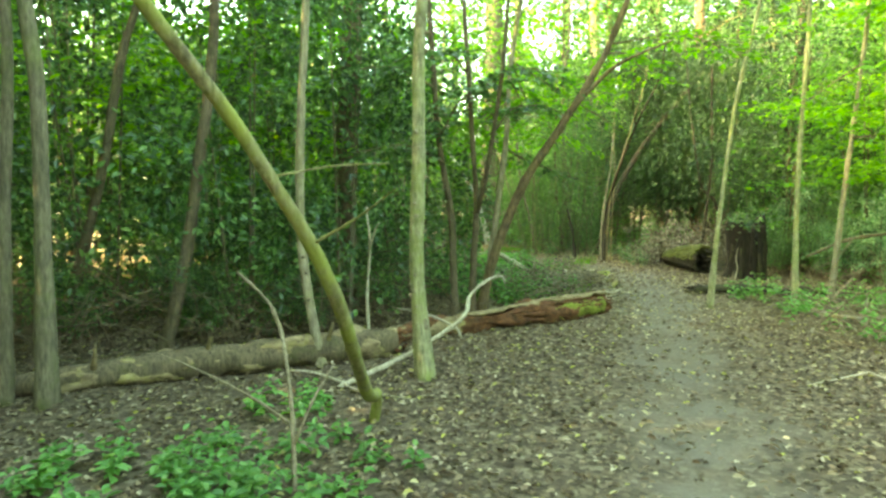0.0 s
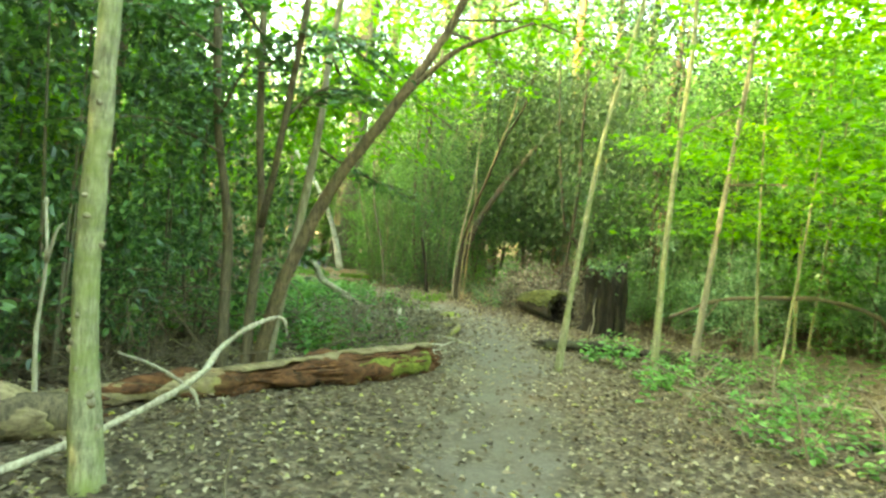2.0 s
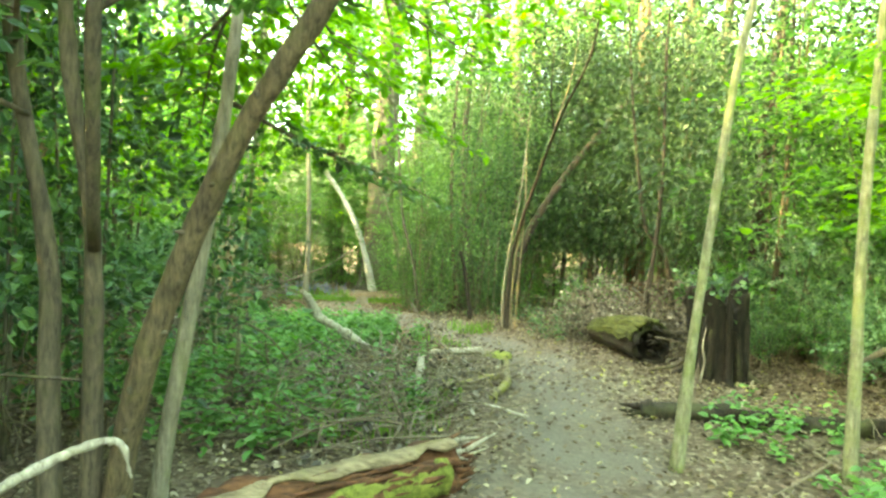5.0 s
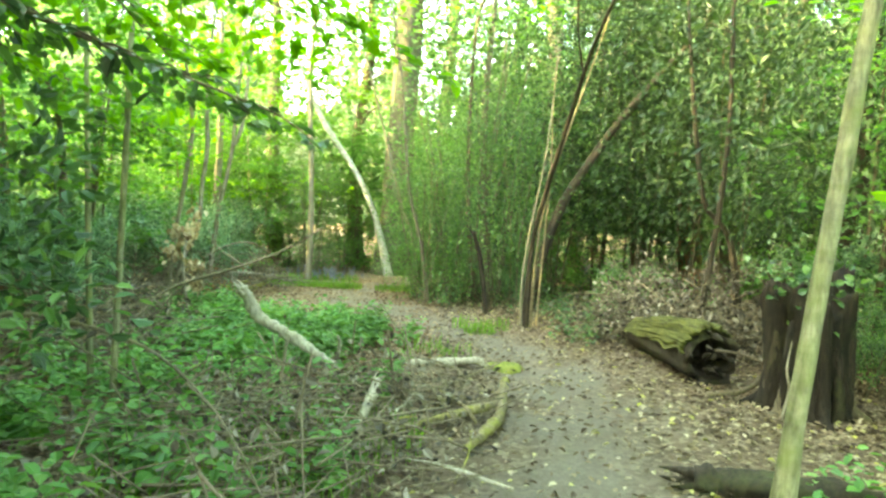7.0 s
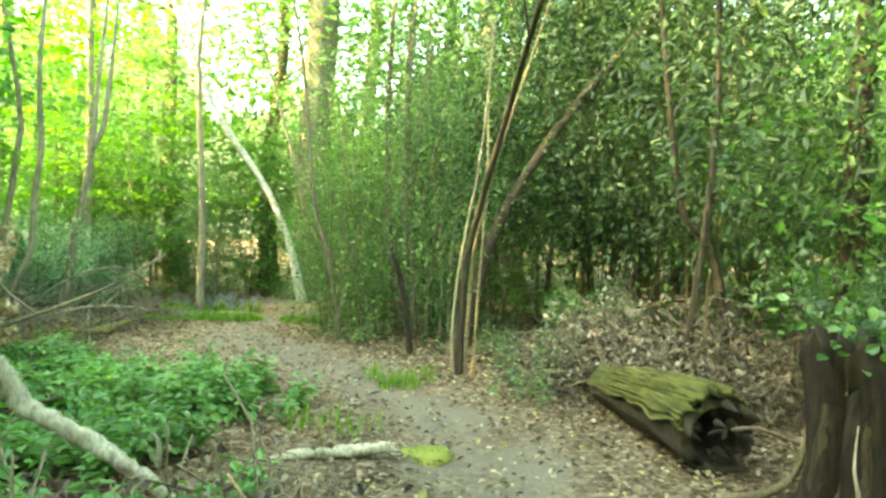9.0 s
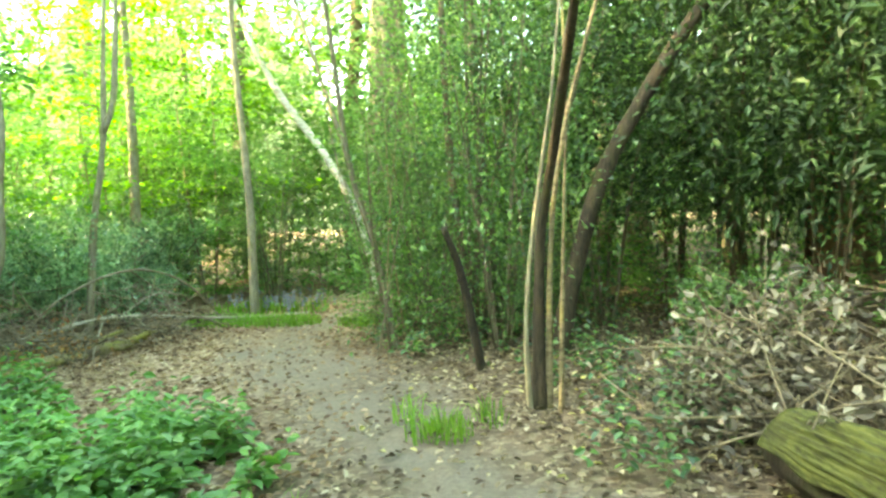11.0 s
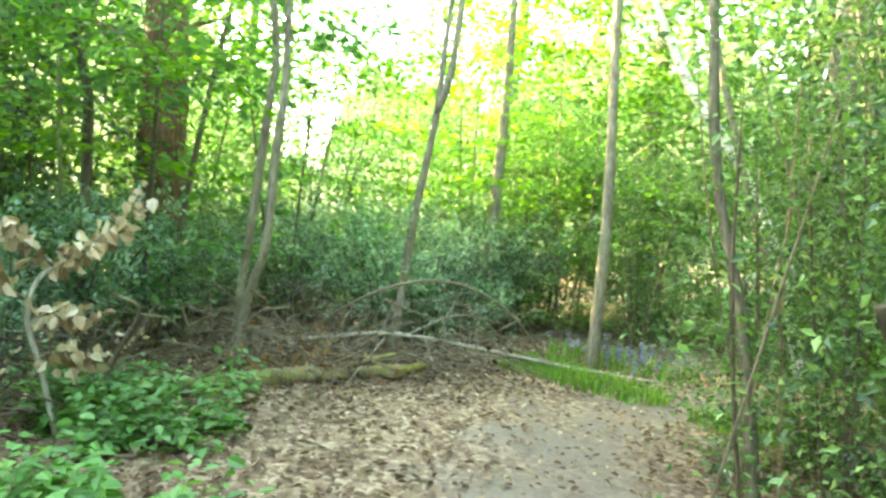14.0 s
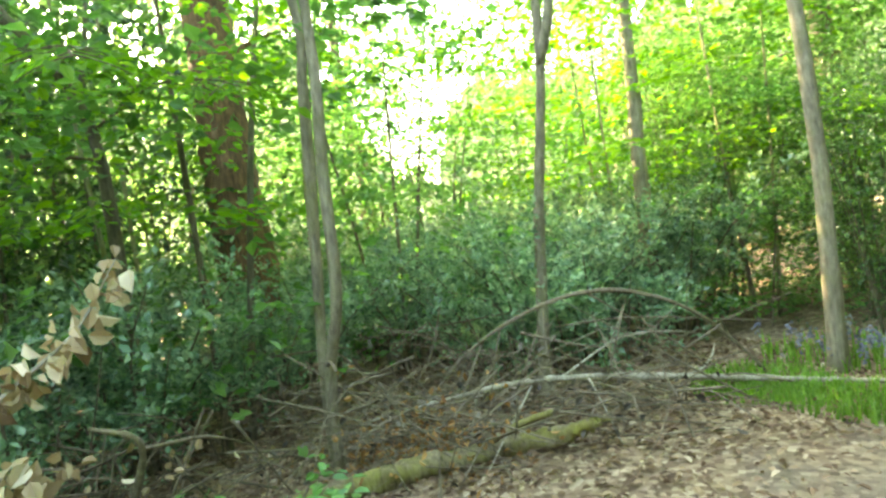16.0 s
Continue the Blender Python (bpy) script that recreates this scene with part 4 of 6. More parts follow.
scatter(HOLLY, spots(10, -7, -1.4, 7.2, 11.6, 1.3, 1), "holly thicket by the fallen log", seed=1)
scatter(HOLLY, spots(5, -7, -3.8, 2, 7, 1.3, 2), "holly thicket by the fallen log", seed=2)
scatter(HOLLY, [(-0.6, 8.9), (-0.4, 9.7), (-1.25, 7.75)], "holly thicket by the fallen log", 0.75, 0.95, seed=3)
scatter(BEECH, [(-3.2, 9.2), (-4.6, 7.8), (-2.4, 11.0), (8.0, 10.4), (6.6, 9.2), (9.0, 11.4), (6.3, 6.6), (8.2, 7.4), (-3.0, 21.6), (-1.6, 22.2), (0.2, 11.2), (-3.4, 16.2)], "young beeches along the path", 0.9, 1.15, seed=14)
scatter(HOLLY, [(-5.6, 15.0), (-6.6, 16.4), (-4.9, 14.2), (-7.4, 15.4), (-7.6, 17.4), (-4.2, 15.1), (-5.4, 16.2)], "tall hollies beyond the brushwood", 0.85, 1.15, seed=18)
# Mostly out of view: trees added to keep the low sun off the ground.
scatter(WOOD, [(-9.5, -2.0), (-10.5, 2.0), (-12.0, -5.0), (-13.0, 5.5), (-9.8, 10.5), (-8.0, -7.0), (-7.0, -2.6), (-8.4, 13.0), (-8.8, 15.6), (-10.5, 13.4), (-5.5, 0.4), (-4.6, -2.2), (-7.6, 2.2), (-6.6, 4.0), (-12.0, -1.0), (-14.0, 1.5), (-11.5, 4.2), (-15.0, -4.0), (-12.5, 7.6), (-15.0, 9.0), (-17.0, 4.0), (-17.0, -1.0), (-11.5, 8.8), (-14.0, 11.8), (-17.0, 11.0), (-12.6, 14.6)], "woodland west of the path", 0.9, 1.15, seed=19)
scatter(HAZEL, spots(8, 7.6, 11, 8.6, 14, 1.4, 4) + [(9.0, 5.0), (9.6, 7.0), (8.6, 3.2)], "light green bushes beside the path", seed=4)
scatter(BUSH, spots(9, 7.4, 11, 9.8, 13.5, 1.0, 5), "low bushes beside the path", seed=5)
scatter(YEW, [(6.1, 18.9), (7.0, 16.6), (5.6, 19.2), (9.2, 12.6), (6.4, 18.8), (7.2, 20.6), (7.0, 13.5), (8.4, 17.6), (6.7, 17.7)], "yews by the brushwood", seed=6)
scatter(BUSH, spots(24, -6.5, -2.0, 18.7, 21.8, 0.85, 7, 1.6), "low holly thicket", 0.85, 1.15, seed=7)
scatter(BUSH, [(-3.2, 16.9), (-2.9, 15.9), (-2.2, 15.2), (-3.6, 15.0), (-3.0, 14.0), (-4.2, 16.0), (-4.4, 14.2), (-3.8, 17.4), (-4.6, 15.2), (-2.3, 19.0), (-1.75, 19.7)], "low holly thicket", 0.75, 1.0, seed=8)
scatter(THICKET, [(3.2, 18.25), (3.9, 18.8), (2.95, 19.9), (4.7, 18.6), (4.1, 19.8), (6.4, 18.6)], "leafy thicket by the bend", 0.85, 1.1, seed=9)
scatter(THICKET, [(2.25, 18.35), (2.5, 18.9)], "leafy thicket by the bend", 0.5, 0.6, seed=25)
scatter(THICKET, [(2.85, 18.05), (3.55, 17.6)], "leafy thicket by the bend", 0.7, 0.8, seed=23)
scatter(HAZEL, [(3.1, 21.2), (5.0, 20.6), (4.1, 21.6), (-1.2, 24.2), (0.3, 24.8), (-3.4, 23.6), (-5.2, 22.4), (2.5, 24.4), (-6.6, 20.6), (-8.2, 19.4), (-7.4, 22.4), (-9.6, 21.4), (-4.8, 25.0), (-6.4, 18.9), (-0.7, 23.3), (0.6, 23.9), (2.4, 23.6), (-2.4, 22.8), (9.6, 18.2), (11.2, 17.2), (10.2, 20.4), (12.4, 19.2)], "light bushes beyond the bend", 0.72, 0.95, seed=20)
scatter(HAZEL, spots(16, -10, -2.5, 13, 30, 2.2, 10), "understorey bushes", seed=10)
scatter(HAZEL, spots(18, -1.5, 16, 22, 34, 2.2, 15, 2.5), "understorey bushes", seed=15)
scatter(HAZEL, spots(10, 10, 16, 6, 24, 2.0, 16, 2.5), "understorey bushes", seed=16)
scatter(WOOD, spots(30, -24, 26, 27, 50, 3.4, 11, 3.0), "woodland beyond the path", 0.8, 1.3, seed=11)
scatter(WOOD, [(5.4, 23.0), (7.8, 23.4), (9.8, 22.6), (2.8, 25.2), (4.8, 26.6), (0.2, 26.2), (6.6, 25.4), (-2.0, 25.6)], "woodland beyond the path", 1.1, 1.3, seed=21)
scatter(WOOD, spots(14, 11, 26, -4, 24, 3.4, 12), "woodland beyond the path", 0.8, 1.3, seed=12)
scatter(WOOD, spots(9, -26, -9, -8, 24, 4.4, 13), "woodland beyond the path", 0.8, 1.3, seed=13)
# Unseen trees behind the start, added to block sunlight.
scatter(WOOD, spots(12, -16, 20, -26, -4, 4.0, 17), "woodland behind the start of the path", 0.9, 1.2, seed=17)
scatter([HAZEL[0], THICKET[1], HAZEL[1], THICKET[0]], [(-1.4, 21.7), (-0.5, 22.3), (0.35, 22.9), (-2.3, 22.3), (2.3, 22.8), (3.1, 22.7), (0.6, 24.2), (-1.2, 23.5), (1.9, 24.6), (-0.2, 21.6)], "bushes beyond the bluebells", 0.5, 0.7, seed=24)
scatter(DARK_BUSH, [(-1.6, 7.5), (-0.75, 8.3), (-2.6, 7.0), (-3.2, 7.8), (-1.9, 8.4), (-3.9, 6.6), (5.3, 16.2), (5.7, 16.7), (3.85, 17.9), (6.6, 12.6), (7.2, 13.4), (6.9, 11.6)], "dark bushes in the shade", 0.45, 0.65, seed=22)
for proto in HOLLY + THICKET + BUSH + DARK_BUSH + HAZEL + BEECH + YEW + WOOD:
    for o in (*proto.children_recursive, proto):
        bpy.data.objects.remove(o)


# ---------- fallen wood ----------
def on_ground(pts, lift=0.0):
    """Places given as (x, y, height over the ground)."""
    return [(x, y, gh(x, y) + h + lift) for x, y, h in pts]


def fallen_branch(name, pts, radii, mat, label, twigs=(), category="branch", segs=8, rough=0.09, seed=0, group=""):
    """A dead branch with its side twigs; pts in (x, y, height over the ground)."""
    p = on_ground(pts)
    base = np.array(p[0])
    t = thing(name, base, label, category, group)
    part("stem", tube("stem", p, radii, base, segs=segs + 2, rough=rough, seed=seed, steps=9 * len(p), lump=0.42 * max(radii), freq=11.0), M[mat], t)
    if max(radii) > 0.028:
        for k, (e, w) in enumerate(((np.array(p[-1]), np.array(p[-1]) - p[-2]), (np.array(p[0]), np.array(p[0]) - p[1]))):
            q = radii[-1] if k == 0 else radii[0]
            v, f = splinters_vf(e - unit(w) * q * 0.5, unit(w), q * 0.42, 7, q * 2.2, q * 0.45, seed + k)
            tagged(part("torn_end", mesh_np("torn_end", v - base, f), M[mat], t), kind="stuff")
    for i, (tp, tr) in enumerate(twigs):
        part("twig", tube("twig", on_ground(tp), tr, base, segs=5, seed=seed + i + 1), M[mat], t)
    return t


def shell_vf(pts, radii, a0, a1, cuts=9, steps=24, thick=0.02, rough=0.12, seed=0):
    """Bark left on part of a log's round, from angle a0 to a1 (90 degrees is on top), with ragged edges."""
    r = np.random.default_rng(seed)
    c = smooth_line(pts, steps) if len(pts) > 2 else np.linspace(pts[0], pts[-1], steps)
    rad = np.interp(np.linspace(0, 1, steps), np.linspace(0, 1, len(radii)), radii)
    tang = unit(np.gradient(c, axis=0))
    v = []
    for i in range(steps):
        side = unit(np.cross(tang[i], [0, 0, 1.0]))
        up = np.cross(side, tang[i])
        lo, hi = a0 + r.normal(0, 14), a1 + r.normal(0, 14)
        for th in (thick, 0.0):
            ang = np.radians(np.linspace(lo, hi, cuts))
            q = (rad[i] + th) * (1 + rough * r.normal(0, 0.25, cuts))
            v.append(c[i] + np.outer(np.cos(ang) * q, side) + np.outer(np.sin(ang) * q, up))
    v = np.vstack(v)
    w = 2 * cuts
    f = []
    for i in range(steps - 1):
        for j in range(cuts - 1):
            a = i * w + j
            f.append((a, a + 1, a + 1 + w, a + w))
            f.append((a + cuts, a + cuts + w, a + cuts + 1 + w, a + cuts + 1))
        f.append((i * w, i * w + w, i * w + w + cuts, i * w + cuts))
        a = i * w + cuts - 1
        f.append((a, a + cuts, a + cuts + w, a + w))
    return v, f


def splinters_vf(at, way, spread, n, length, rad, seed=0):
    """Torn wood fibres standing out of a break."""
    r = np.random.default_rng(seed)
    out = []
    for _ in range(n):
        p = np.array(at) + r.normal(0, spread, 3)
        e = p + (np.array(way) + r.normal(0, 0.22, 3)) * length * r.uniform(0.4, 1.1)
        out.append(tube_vf([p, (p + e) / 2 + r.normal(0, 0.01, 3), e], [rad * r.uniform(0.6, 1.3), rad * 0.7, rad * 0.1], segs=5, steps=4, seed=int(r.integers(1e6))))
    return join_vf(out)


def broken_log():
    ends = on_ground([(-1.0, 6.75, 0.06), (0.2, 7.32, 0.1), (1.2, 7.95, 0.13), (2.15, 8.6, 0.13)])
    base = np.array(ends[1])
    t = thing("broken_log", base, "rotten log with red crumbling heartwood and bleached bark on top", "log")
    part("heartwood", tube("heartwood", ends, [0.05, 0.088, 0.135, 0.13], base, segs=24, steps=80, rough=0.05, seed=3, lump=0.11, freq=8.0), M["rotten_wood"], t, "crumbling red-brown heartwood")
    v, f = shell_vf(ends, [0.055, 0.095, 0.145, 0.14], 66, 205, 10, 34, 0.022, 0.14, 4)
    part("bark", mesh_np("bark", v - base, f), M["log_bark"], t, "bleached bark along the top")
    v, f = shell_vf(on_ground([(-0.95, 6.77, 0.06), (-0.4, 7.03, 0.08), (0.25, 7.35, 0.1)]), [0.06, 0.078, 0.1], -25, 75, 9, 20, 0.014, 0.16, 14)
    part("bark", mesh_np("bark", v - base, f), M["log_bark"], t, "olive-brown bark on the thin end")
    v, f = shell_vf(on_ground([(1.3, 8.02, 0.13), (1.7, 8.29, 0.13), (2.05, 8.53, 0.12)]), [0.15, 0.15, 0.14], -30, 40, 7, 12, 0.015, 0.2, 5)
    part("moss", mesh_np("moss", v - base, f), M["moss"], t, "yellow-green moss on the side")
    r, line = np.random.default_rng(8), smooth_line(ends, 60)
    shards = []
    for _ in range(60):
        k, ln, ang = r.integers(26, 52), r.integers(4, 9), r.uniform(-0.5, 1.0)
        seg = line[k:k + ln]
        w = unit(seg[-1] - seg[0])
        out = np.cross(w, [0, 0, 1.0]) * math.cos(ang) + np.array([0, 0, 1.0]) * math.sin(ang)
        q = np.interp(k, [26, 36, 52], [0.085, 0.11, 0.12]) + r.uniform(0.0, 0.025)
        shards.append(tube_vf([seg[0] + out * q, seg[len(seg) // 2] + out * (q + 0.015), seg[-1] + out * (q + r.uniform(-0.02, 0.02))], [0.006, 0.02, 0.005], segs=5, steps=6, seed=int(r.integers(1e6))))
    v, f = join_vf(shards)
    tagged(part("flaking_wood", mesh_np("flaking_wood", v - base, f), M["rotten_wood"], t, "flaking shards of rotten wood"), kind="stuff")
    v, f = splinters_vf(ends[3], (0.78, 0.55, 0.03), 0.055, 22, 0.2, 0.022, 6)
    tagged(part("torn_end", mesh_np("torn_end", v - base, f), M["rotten_wood"], t, "torn fibrous end"), kind="stuff")
    for k in range(7):
        v, f = splinters_vf(np.array(ends[3]) + (0, 0, 0.1), (0.85, 0.5, 0.1), 0.04, 1, 0.3, 0.02, 7 + k)
        part("splinter", mesh_np("splinter", v - base, f), M["dead_wood"], t, "pale bleached splinter")


def fallen_trunk():
    ends = on_ground([(-0.5, 6.4, 0.13), (-1.4, 5.95, 0.14), (-2.4, 5.5, 0.12), (-3.6, 4.95, 0.08)])
    base = np.array(ends[1])
    t = thing("fallen_log", base, "weathered brown fallen trunk lying in the leaf litter", "log")
    part("wood", tube("wood", ends, [0.13, 0.14, 0.12, 0.08], base, segs=26, steps=90, rough=0.05, seed=11, lump=0.09, freq=8.0), M["log_bark"], t)
    v, f = shell_vf(ends, [0.135, 0.145, 0.125, 0.085], 100, 240, 9, 30, 0.018, 0.12, 12)
    part("bark", mesh_np("bark", v - base, f), M["dark_bark"], t, "peeling dark bark")
    v, f = splinters_vf(ends[0], (0.85, 0.45, 0.0), 0.06, 18, 0.14, 0.025, 13)
    tagged(part("torn_end", mesh_np("torn_end", v - base, f), M["rotten_wood"], t, "ragged broken end"), kind="stuff")
    for k, (x, y, h, l) in enumerate([(-1.1, 6.02, 0.2, 0.22), (-2.1, 5.6, 0.2, 0.18), (-2.9, 5.2, 0.14, 0.25)]):
        p = on_ground([(x, y, h), (x + 0.08, y - 0.1, h + l)])
        part("snag", tube("snag", p, [0.03, 0.012], base, segs=6, seed=k), M["log_bark"], t)


def decayed_stump():
    c = np.array([5.6, 11.95, gh(5.6, 11.95)])
    t = thing("decayed_stump", c, "black decayed stump, hollow and jagged, with ivy on top", "stump")
    r = np.random.default_rng(21)
    segs, rows = 56, 22
    ang = np.linspace(0, 2 * math.pi, segs, endpoint=False)
    way = np.stack([np.cos(ang), np.sin(ang)], 1)
    top = np.array([1.0 + 0.3 * noise.noise(Vector((w[0] * 1.6, w[1] * 1.6, 4))) + 0.24 * noise.noise(Vector((w[0] * 6, w[1] * 6, 9))) for w in way]) + r.normal(0, 0.03, segs)
    v = []
    for k in range(rows):
        u = k / (rows - 1)
        rad = 0.25 + 0.13 * math.exp(-u * 6) + 0.02 * u
        q = np.array([rad * (1 + 0.42 * noise.noise(Vector((w[0] * 2.4, w[1] * 2.4, u * 1.1))) + 0.3 * noise.noise(Vector((w[0] * 7, w[1] * 7, u * 2.2 + 5)))) + 0.02 * noise.noise(Vector((w[0] * 16, w[1] * 16, u * 9))) for w in way])
        v.append(np.column_stack([way * q[:, None] * (1.1, 1.0), -0.12 + (top + 0.12) * u]))
    for h, rad in [(0.93, 0.15), (0.3, 0.1)]:
        v.append(np.column_stack([way * rad, h * top]))
    n = len(v)
    f = [(i * segs + j, i * segs + (j + 1) % segs, (i + 1) * segs + (j + 1) % segs, (i + 1) * segs + j) for i in range(n - 1) for j in range(segs)]
    f.append(tuple(range((n - 1) * segs, n * segs)))
    part("wood", mesh_np("wood", np.vstack(v), f), M["stump_wood"], t)
    for k, a in enumerate((2.7, 3.7, 4.6, 5.6)):
        p = [(math.cos(a) * 0.22, math.sin(a) * 0.22, 0.34), (math.cos(a) * 0.34, math.sin(a) * 0.33, 0.08), (math.cos(a) * 0.56, math.sin(a) * 0.52, -0.05)]
        part("root", tube("root", p, [0.03, 0.05, 0.02], segs=9, rough=0.16, seed=k, lump=0.02, freq=14.0, steps=12), M[("stump_wood", "dark_bark")[k % 2]], t)
    for k in range(9):
        a = r.uniform(2.4, 6.1)
        h, q = r.uniform(0.4, 0.95), r.uniform(0.24, 0.3)
        x, y = math.cos(a), math.sin(a)
        p = [(x * q * 1.15, y * q * 1.1, -0.05), (x * q * 1.08 + r.normal(0, 0.02), y * q, h * 0.5), (x * q * 0.98, y * q * 0.95, h), (x * q * 0.9, y * q * 0.9, h + r.uniform(0.04, 0.16))]
        part("shard", tube("shard", p, [0.035, 0.045, 0.028, 0.004], segs=7, rough=0.3, seed=60 + k, steps=14, lump=0.012, freq=18.0), M[("stump_wood", "black_wood")[k % 2]], t)
    n = 130
    pos = np.stack([r.normal(-0.05, 0.17, n), r.normal(-0.1, 0.14, n), 1.02 + r.normal(0, 0.12, n)], 1)
    v, f = leaf_vf(pos, r.normal(0, 1, (n, 3)), r.normal(0, 0.4, (n, 3)) + (0, -0.6, 0.8), r.uniform(0.05, 0.085, n), 0.8)
    part("ivy", mesh_np("ivy", v, f, False), M["holly_leaf"], t, "dark ivy leaves over the top")
    p = [(-0.34, -0.28, 0.0), (-0.3, -0.3, 0.25), (-0.33, -0.3, 0.42), (-0.27, -0.24, 0.62)]
    part("dead_vine", tube("dead_vine", p, [0.011, 0.01, 0.008, 0.003], segs=6, seed=77), M["dead_wood"], t, "pale dead vine hanging down the side")


def mossy_log():
    """Axis from the far end to the near, hollow end; the moss lies over the side towards the path and the top."""
    ends = [np.array(p) for p in on_ground([(4.95, 14.2, 0.2), (5.0, 13.6, 0.23), (5.06, 13.1, 0.25), (5.11, 12.62, 0.25)])]
    base = ends[1]
    t = thing("mossy_log", base, "thick rotten hollow log under a ridged cap of yellow-green moss", "log")
    steps, segs = 46, 44
    line = smooth_line(ends, steps)
    ang = np.linspace(0, 2 * math.pi, segs, endpoint=False)
    v, inner = [], []
    for i, c in enumerate(line):
        u = i / (steps - 1)
        rad = 0.17 + 0.1 * u
        q = np.array([rad * (0.94 + 0.16 * noise.noise(Vector((math.cos(a) * 3, math.sin(a) * 3, u * 1.6))) + 0.12 * noise.noise(Vector((math.cos(a) * 9, math.sin(a) * 9, u * 3)))) for a in ang])
        jag = 0.07 * np.sin(3 * ang + 1) + 0.05 * np.sin(8 * ang) if i == steps - 1 else 0 * ang
        v.append(np.stack([c[0] - np.cos(ang) * q, c[1] - jag, c[2] + np.sin(ang) * q * 0.96], 1))
    for i in (steps - 1, steps - 5, steps - 12, steps - 18):
        c, k = line[i], 0.72 if i > steps - 6 else 0.6
        rad = (0.17 + 0.1 * i / (steps - 1)) * k
        inner.append(np.stack([c[0] - np.cos(ang) * rad, np.full(segs, c[1]), c[2] + np.sin(ang) * rad], 1))
    rows = v + inner
    n = len(rows)
    f = [(i * segs + j, i * segs + (j + 1) % segs, (i + 1) * segs + (j + 1) % segs, (i + 1) * segs + j) for i in range(n - 1) for j in range(segs)]
    f += [tuple(range(segs))[::-1], tuple(range((n - 1) * segs, n * segs))]
    part("wood", mesh_np("wood", np.vstack(rows) - base, f), M["black_wood"], t, "black wet rotten shell, hollow at one end")
    # moss cap: ridges that run along the log, jagged at the near end and thin at its lower edge
    cuts, steps2 = 64, 40
    th = np.radians(np.linspace(8, 128, cuts))
    cap_o, cap_i = [], []
    line2 = smooth_line(ends, steps2)
    reach = np.array([0.1 * noise.noise(Vector((a * 5, 0, 2))) + 0.09 * noise.noise(Vector((a * 13, 0, 7))) for a in th])
    for i, c in enumerate(line2):
        u = i / (steps2 - 1)
        rad = 0.185 + 0.105 * u
        fade = min(1.0, 3 * u) * np.clip(np.minimum(np.arange(cuts), np.arange(cuts)[::-1]) / 6, 0, 1)
        ridge = np.array([0.05 * abs(noise.noise(Vector((a * 7, u * 1.1, 1)))) + 0.04 * noise.noise(Vector((a * 16, u * 2.2, 3))) + 0.012 * noise.noise(Vector((a * 30, u * 16, 5))) for a in th])
        flat = 1.0 / np.maximum(np.abs(np.cos(th - 0.62)) ** 8 + np.abs(np.sin(th - 0.62)) ** 8, 0.2) ** 0.06
        q = rad * flat * 0.99 + ridge * fade
        y = c[1] - reach * max(0.0, u - 0.75) * 4
        edge = 0.05 * np.array([noise.noise(Vector((u * 6, 3, 1 + k))) for k in (0, 1)])
        a = th + np.interp(np.arange(cuts), [0, 10, cuts - 10, cuts - 1], [edge[0] * 6, 0, 0, edge[1] * 6])
        cap_o.append(np.stack([c[0] - np.cos(a) * q, y, c[2] + np.sin(a) * q], 1))
        cap_i.append(np.stack([c[0] - np.cos(a) * (rad * 0.93), y, c[2] + np.sin(a) * (rad * 0.93)], 1))
    v = np.vstack(cap_o + cap_i)
    m = steps2 * cuts
    f = []
    for i in range(steps2 - 1):
        for j in range(cuts - 1):
            a = i * cuts + j
            f += [(a, a + 1, a + 1 + cuts, a + cuts), (m + a, m + a + cuts, m + a + 1 + cuts, m + a + 1)]
        for a in (i * cuts, i * cuts + cuts - 1):
            f.append((a, a + cuts, m + a + cuts, m + a))
    for j in range(cuts - 1):
        for a in (j, (steps2 - 1) * cuts + j):
            f.append((a, a + 1, m + a + 1, m + a))
    part("moss", mesh_np("moss", v - base, f), M["log_moss"], t, "ridged cap of yellow-green moss")
    v, f = splinters_vf(ends[3] + (0.02, 0.1, -0.04), (0.0, -0.75, -0.05), 0.1, 26, 0.2, 0.034, 34)
    tagged(part("rotten_core", mesh_np("rotten_core", v - base, f), M["stump_wood"], t, "black crumbling core"), kind="stuff")


broken_log()
fallen_trunk()
decayed_stump()
mossy_log()

fallen_branch("fallen_stick", [(4.9, 12.2, 0.02), (5.2, 12.15, 0.1), (5.45, 12.3, 0.22), (5.7, 12.6, 0.4)], [0.02, 0.024, 0.022, 0.012], "dark_bark", "dark stick lying between the hollow log and the stump")
fallen_branch("fallen_stick", [(5.0, 12.3, 0.4), (5.3, 12.5, 0.34), (5.6, 12.4, 0.25), (5.8, 12.2, 0.1)], [0.008, 0.012, 0.014, 0.014], "twig", "thin dead stick leaning on the hollow log")
fallen_branch("white_branch", [(-0.85, 5.15, 0.02), (-0.28, 5.8, 0.16), (0.2, 6.3, 0.38), (0.3, 6.95, 0.49), (0.48, 7.25, 0.6), (0.68, 7.38, 0.65), (0.74, 7.4, 0.5)], [0.022, 0.022, 0.021, 0.02, 0.019, 0.016, 0.007], "dead_wood",
              "bleached white crooked branch rising from the ground", [([(-0.83, 5.2, 0.03), (-0.6, 5.0, 0.02), (-0.2, 4.85, 0.01)], [0.015, 0.01, 0.004]), ([(-0.8, 5.2, 0.04), (-1.1, 5.4, 0.08), (-1.3, 5.4, 0.1)], [0.014, 0.01, 0.005])], segs=8)
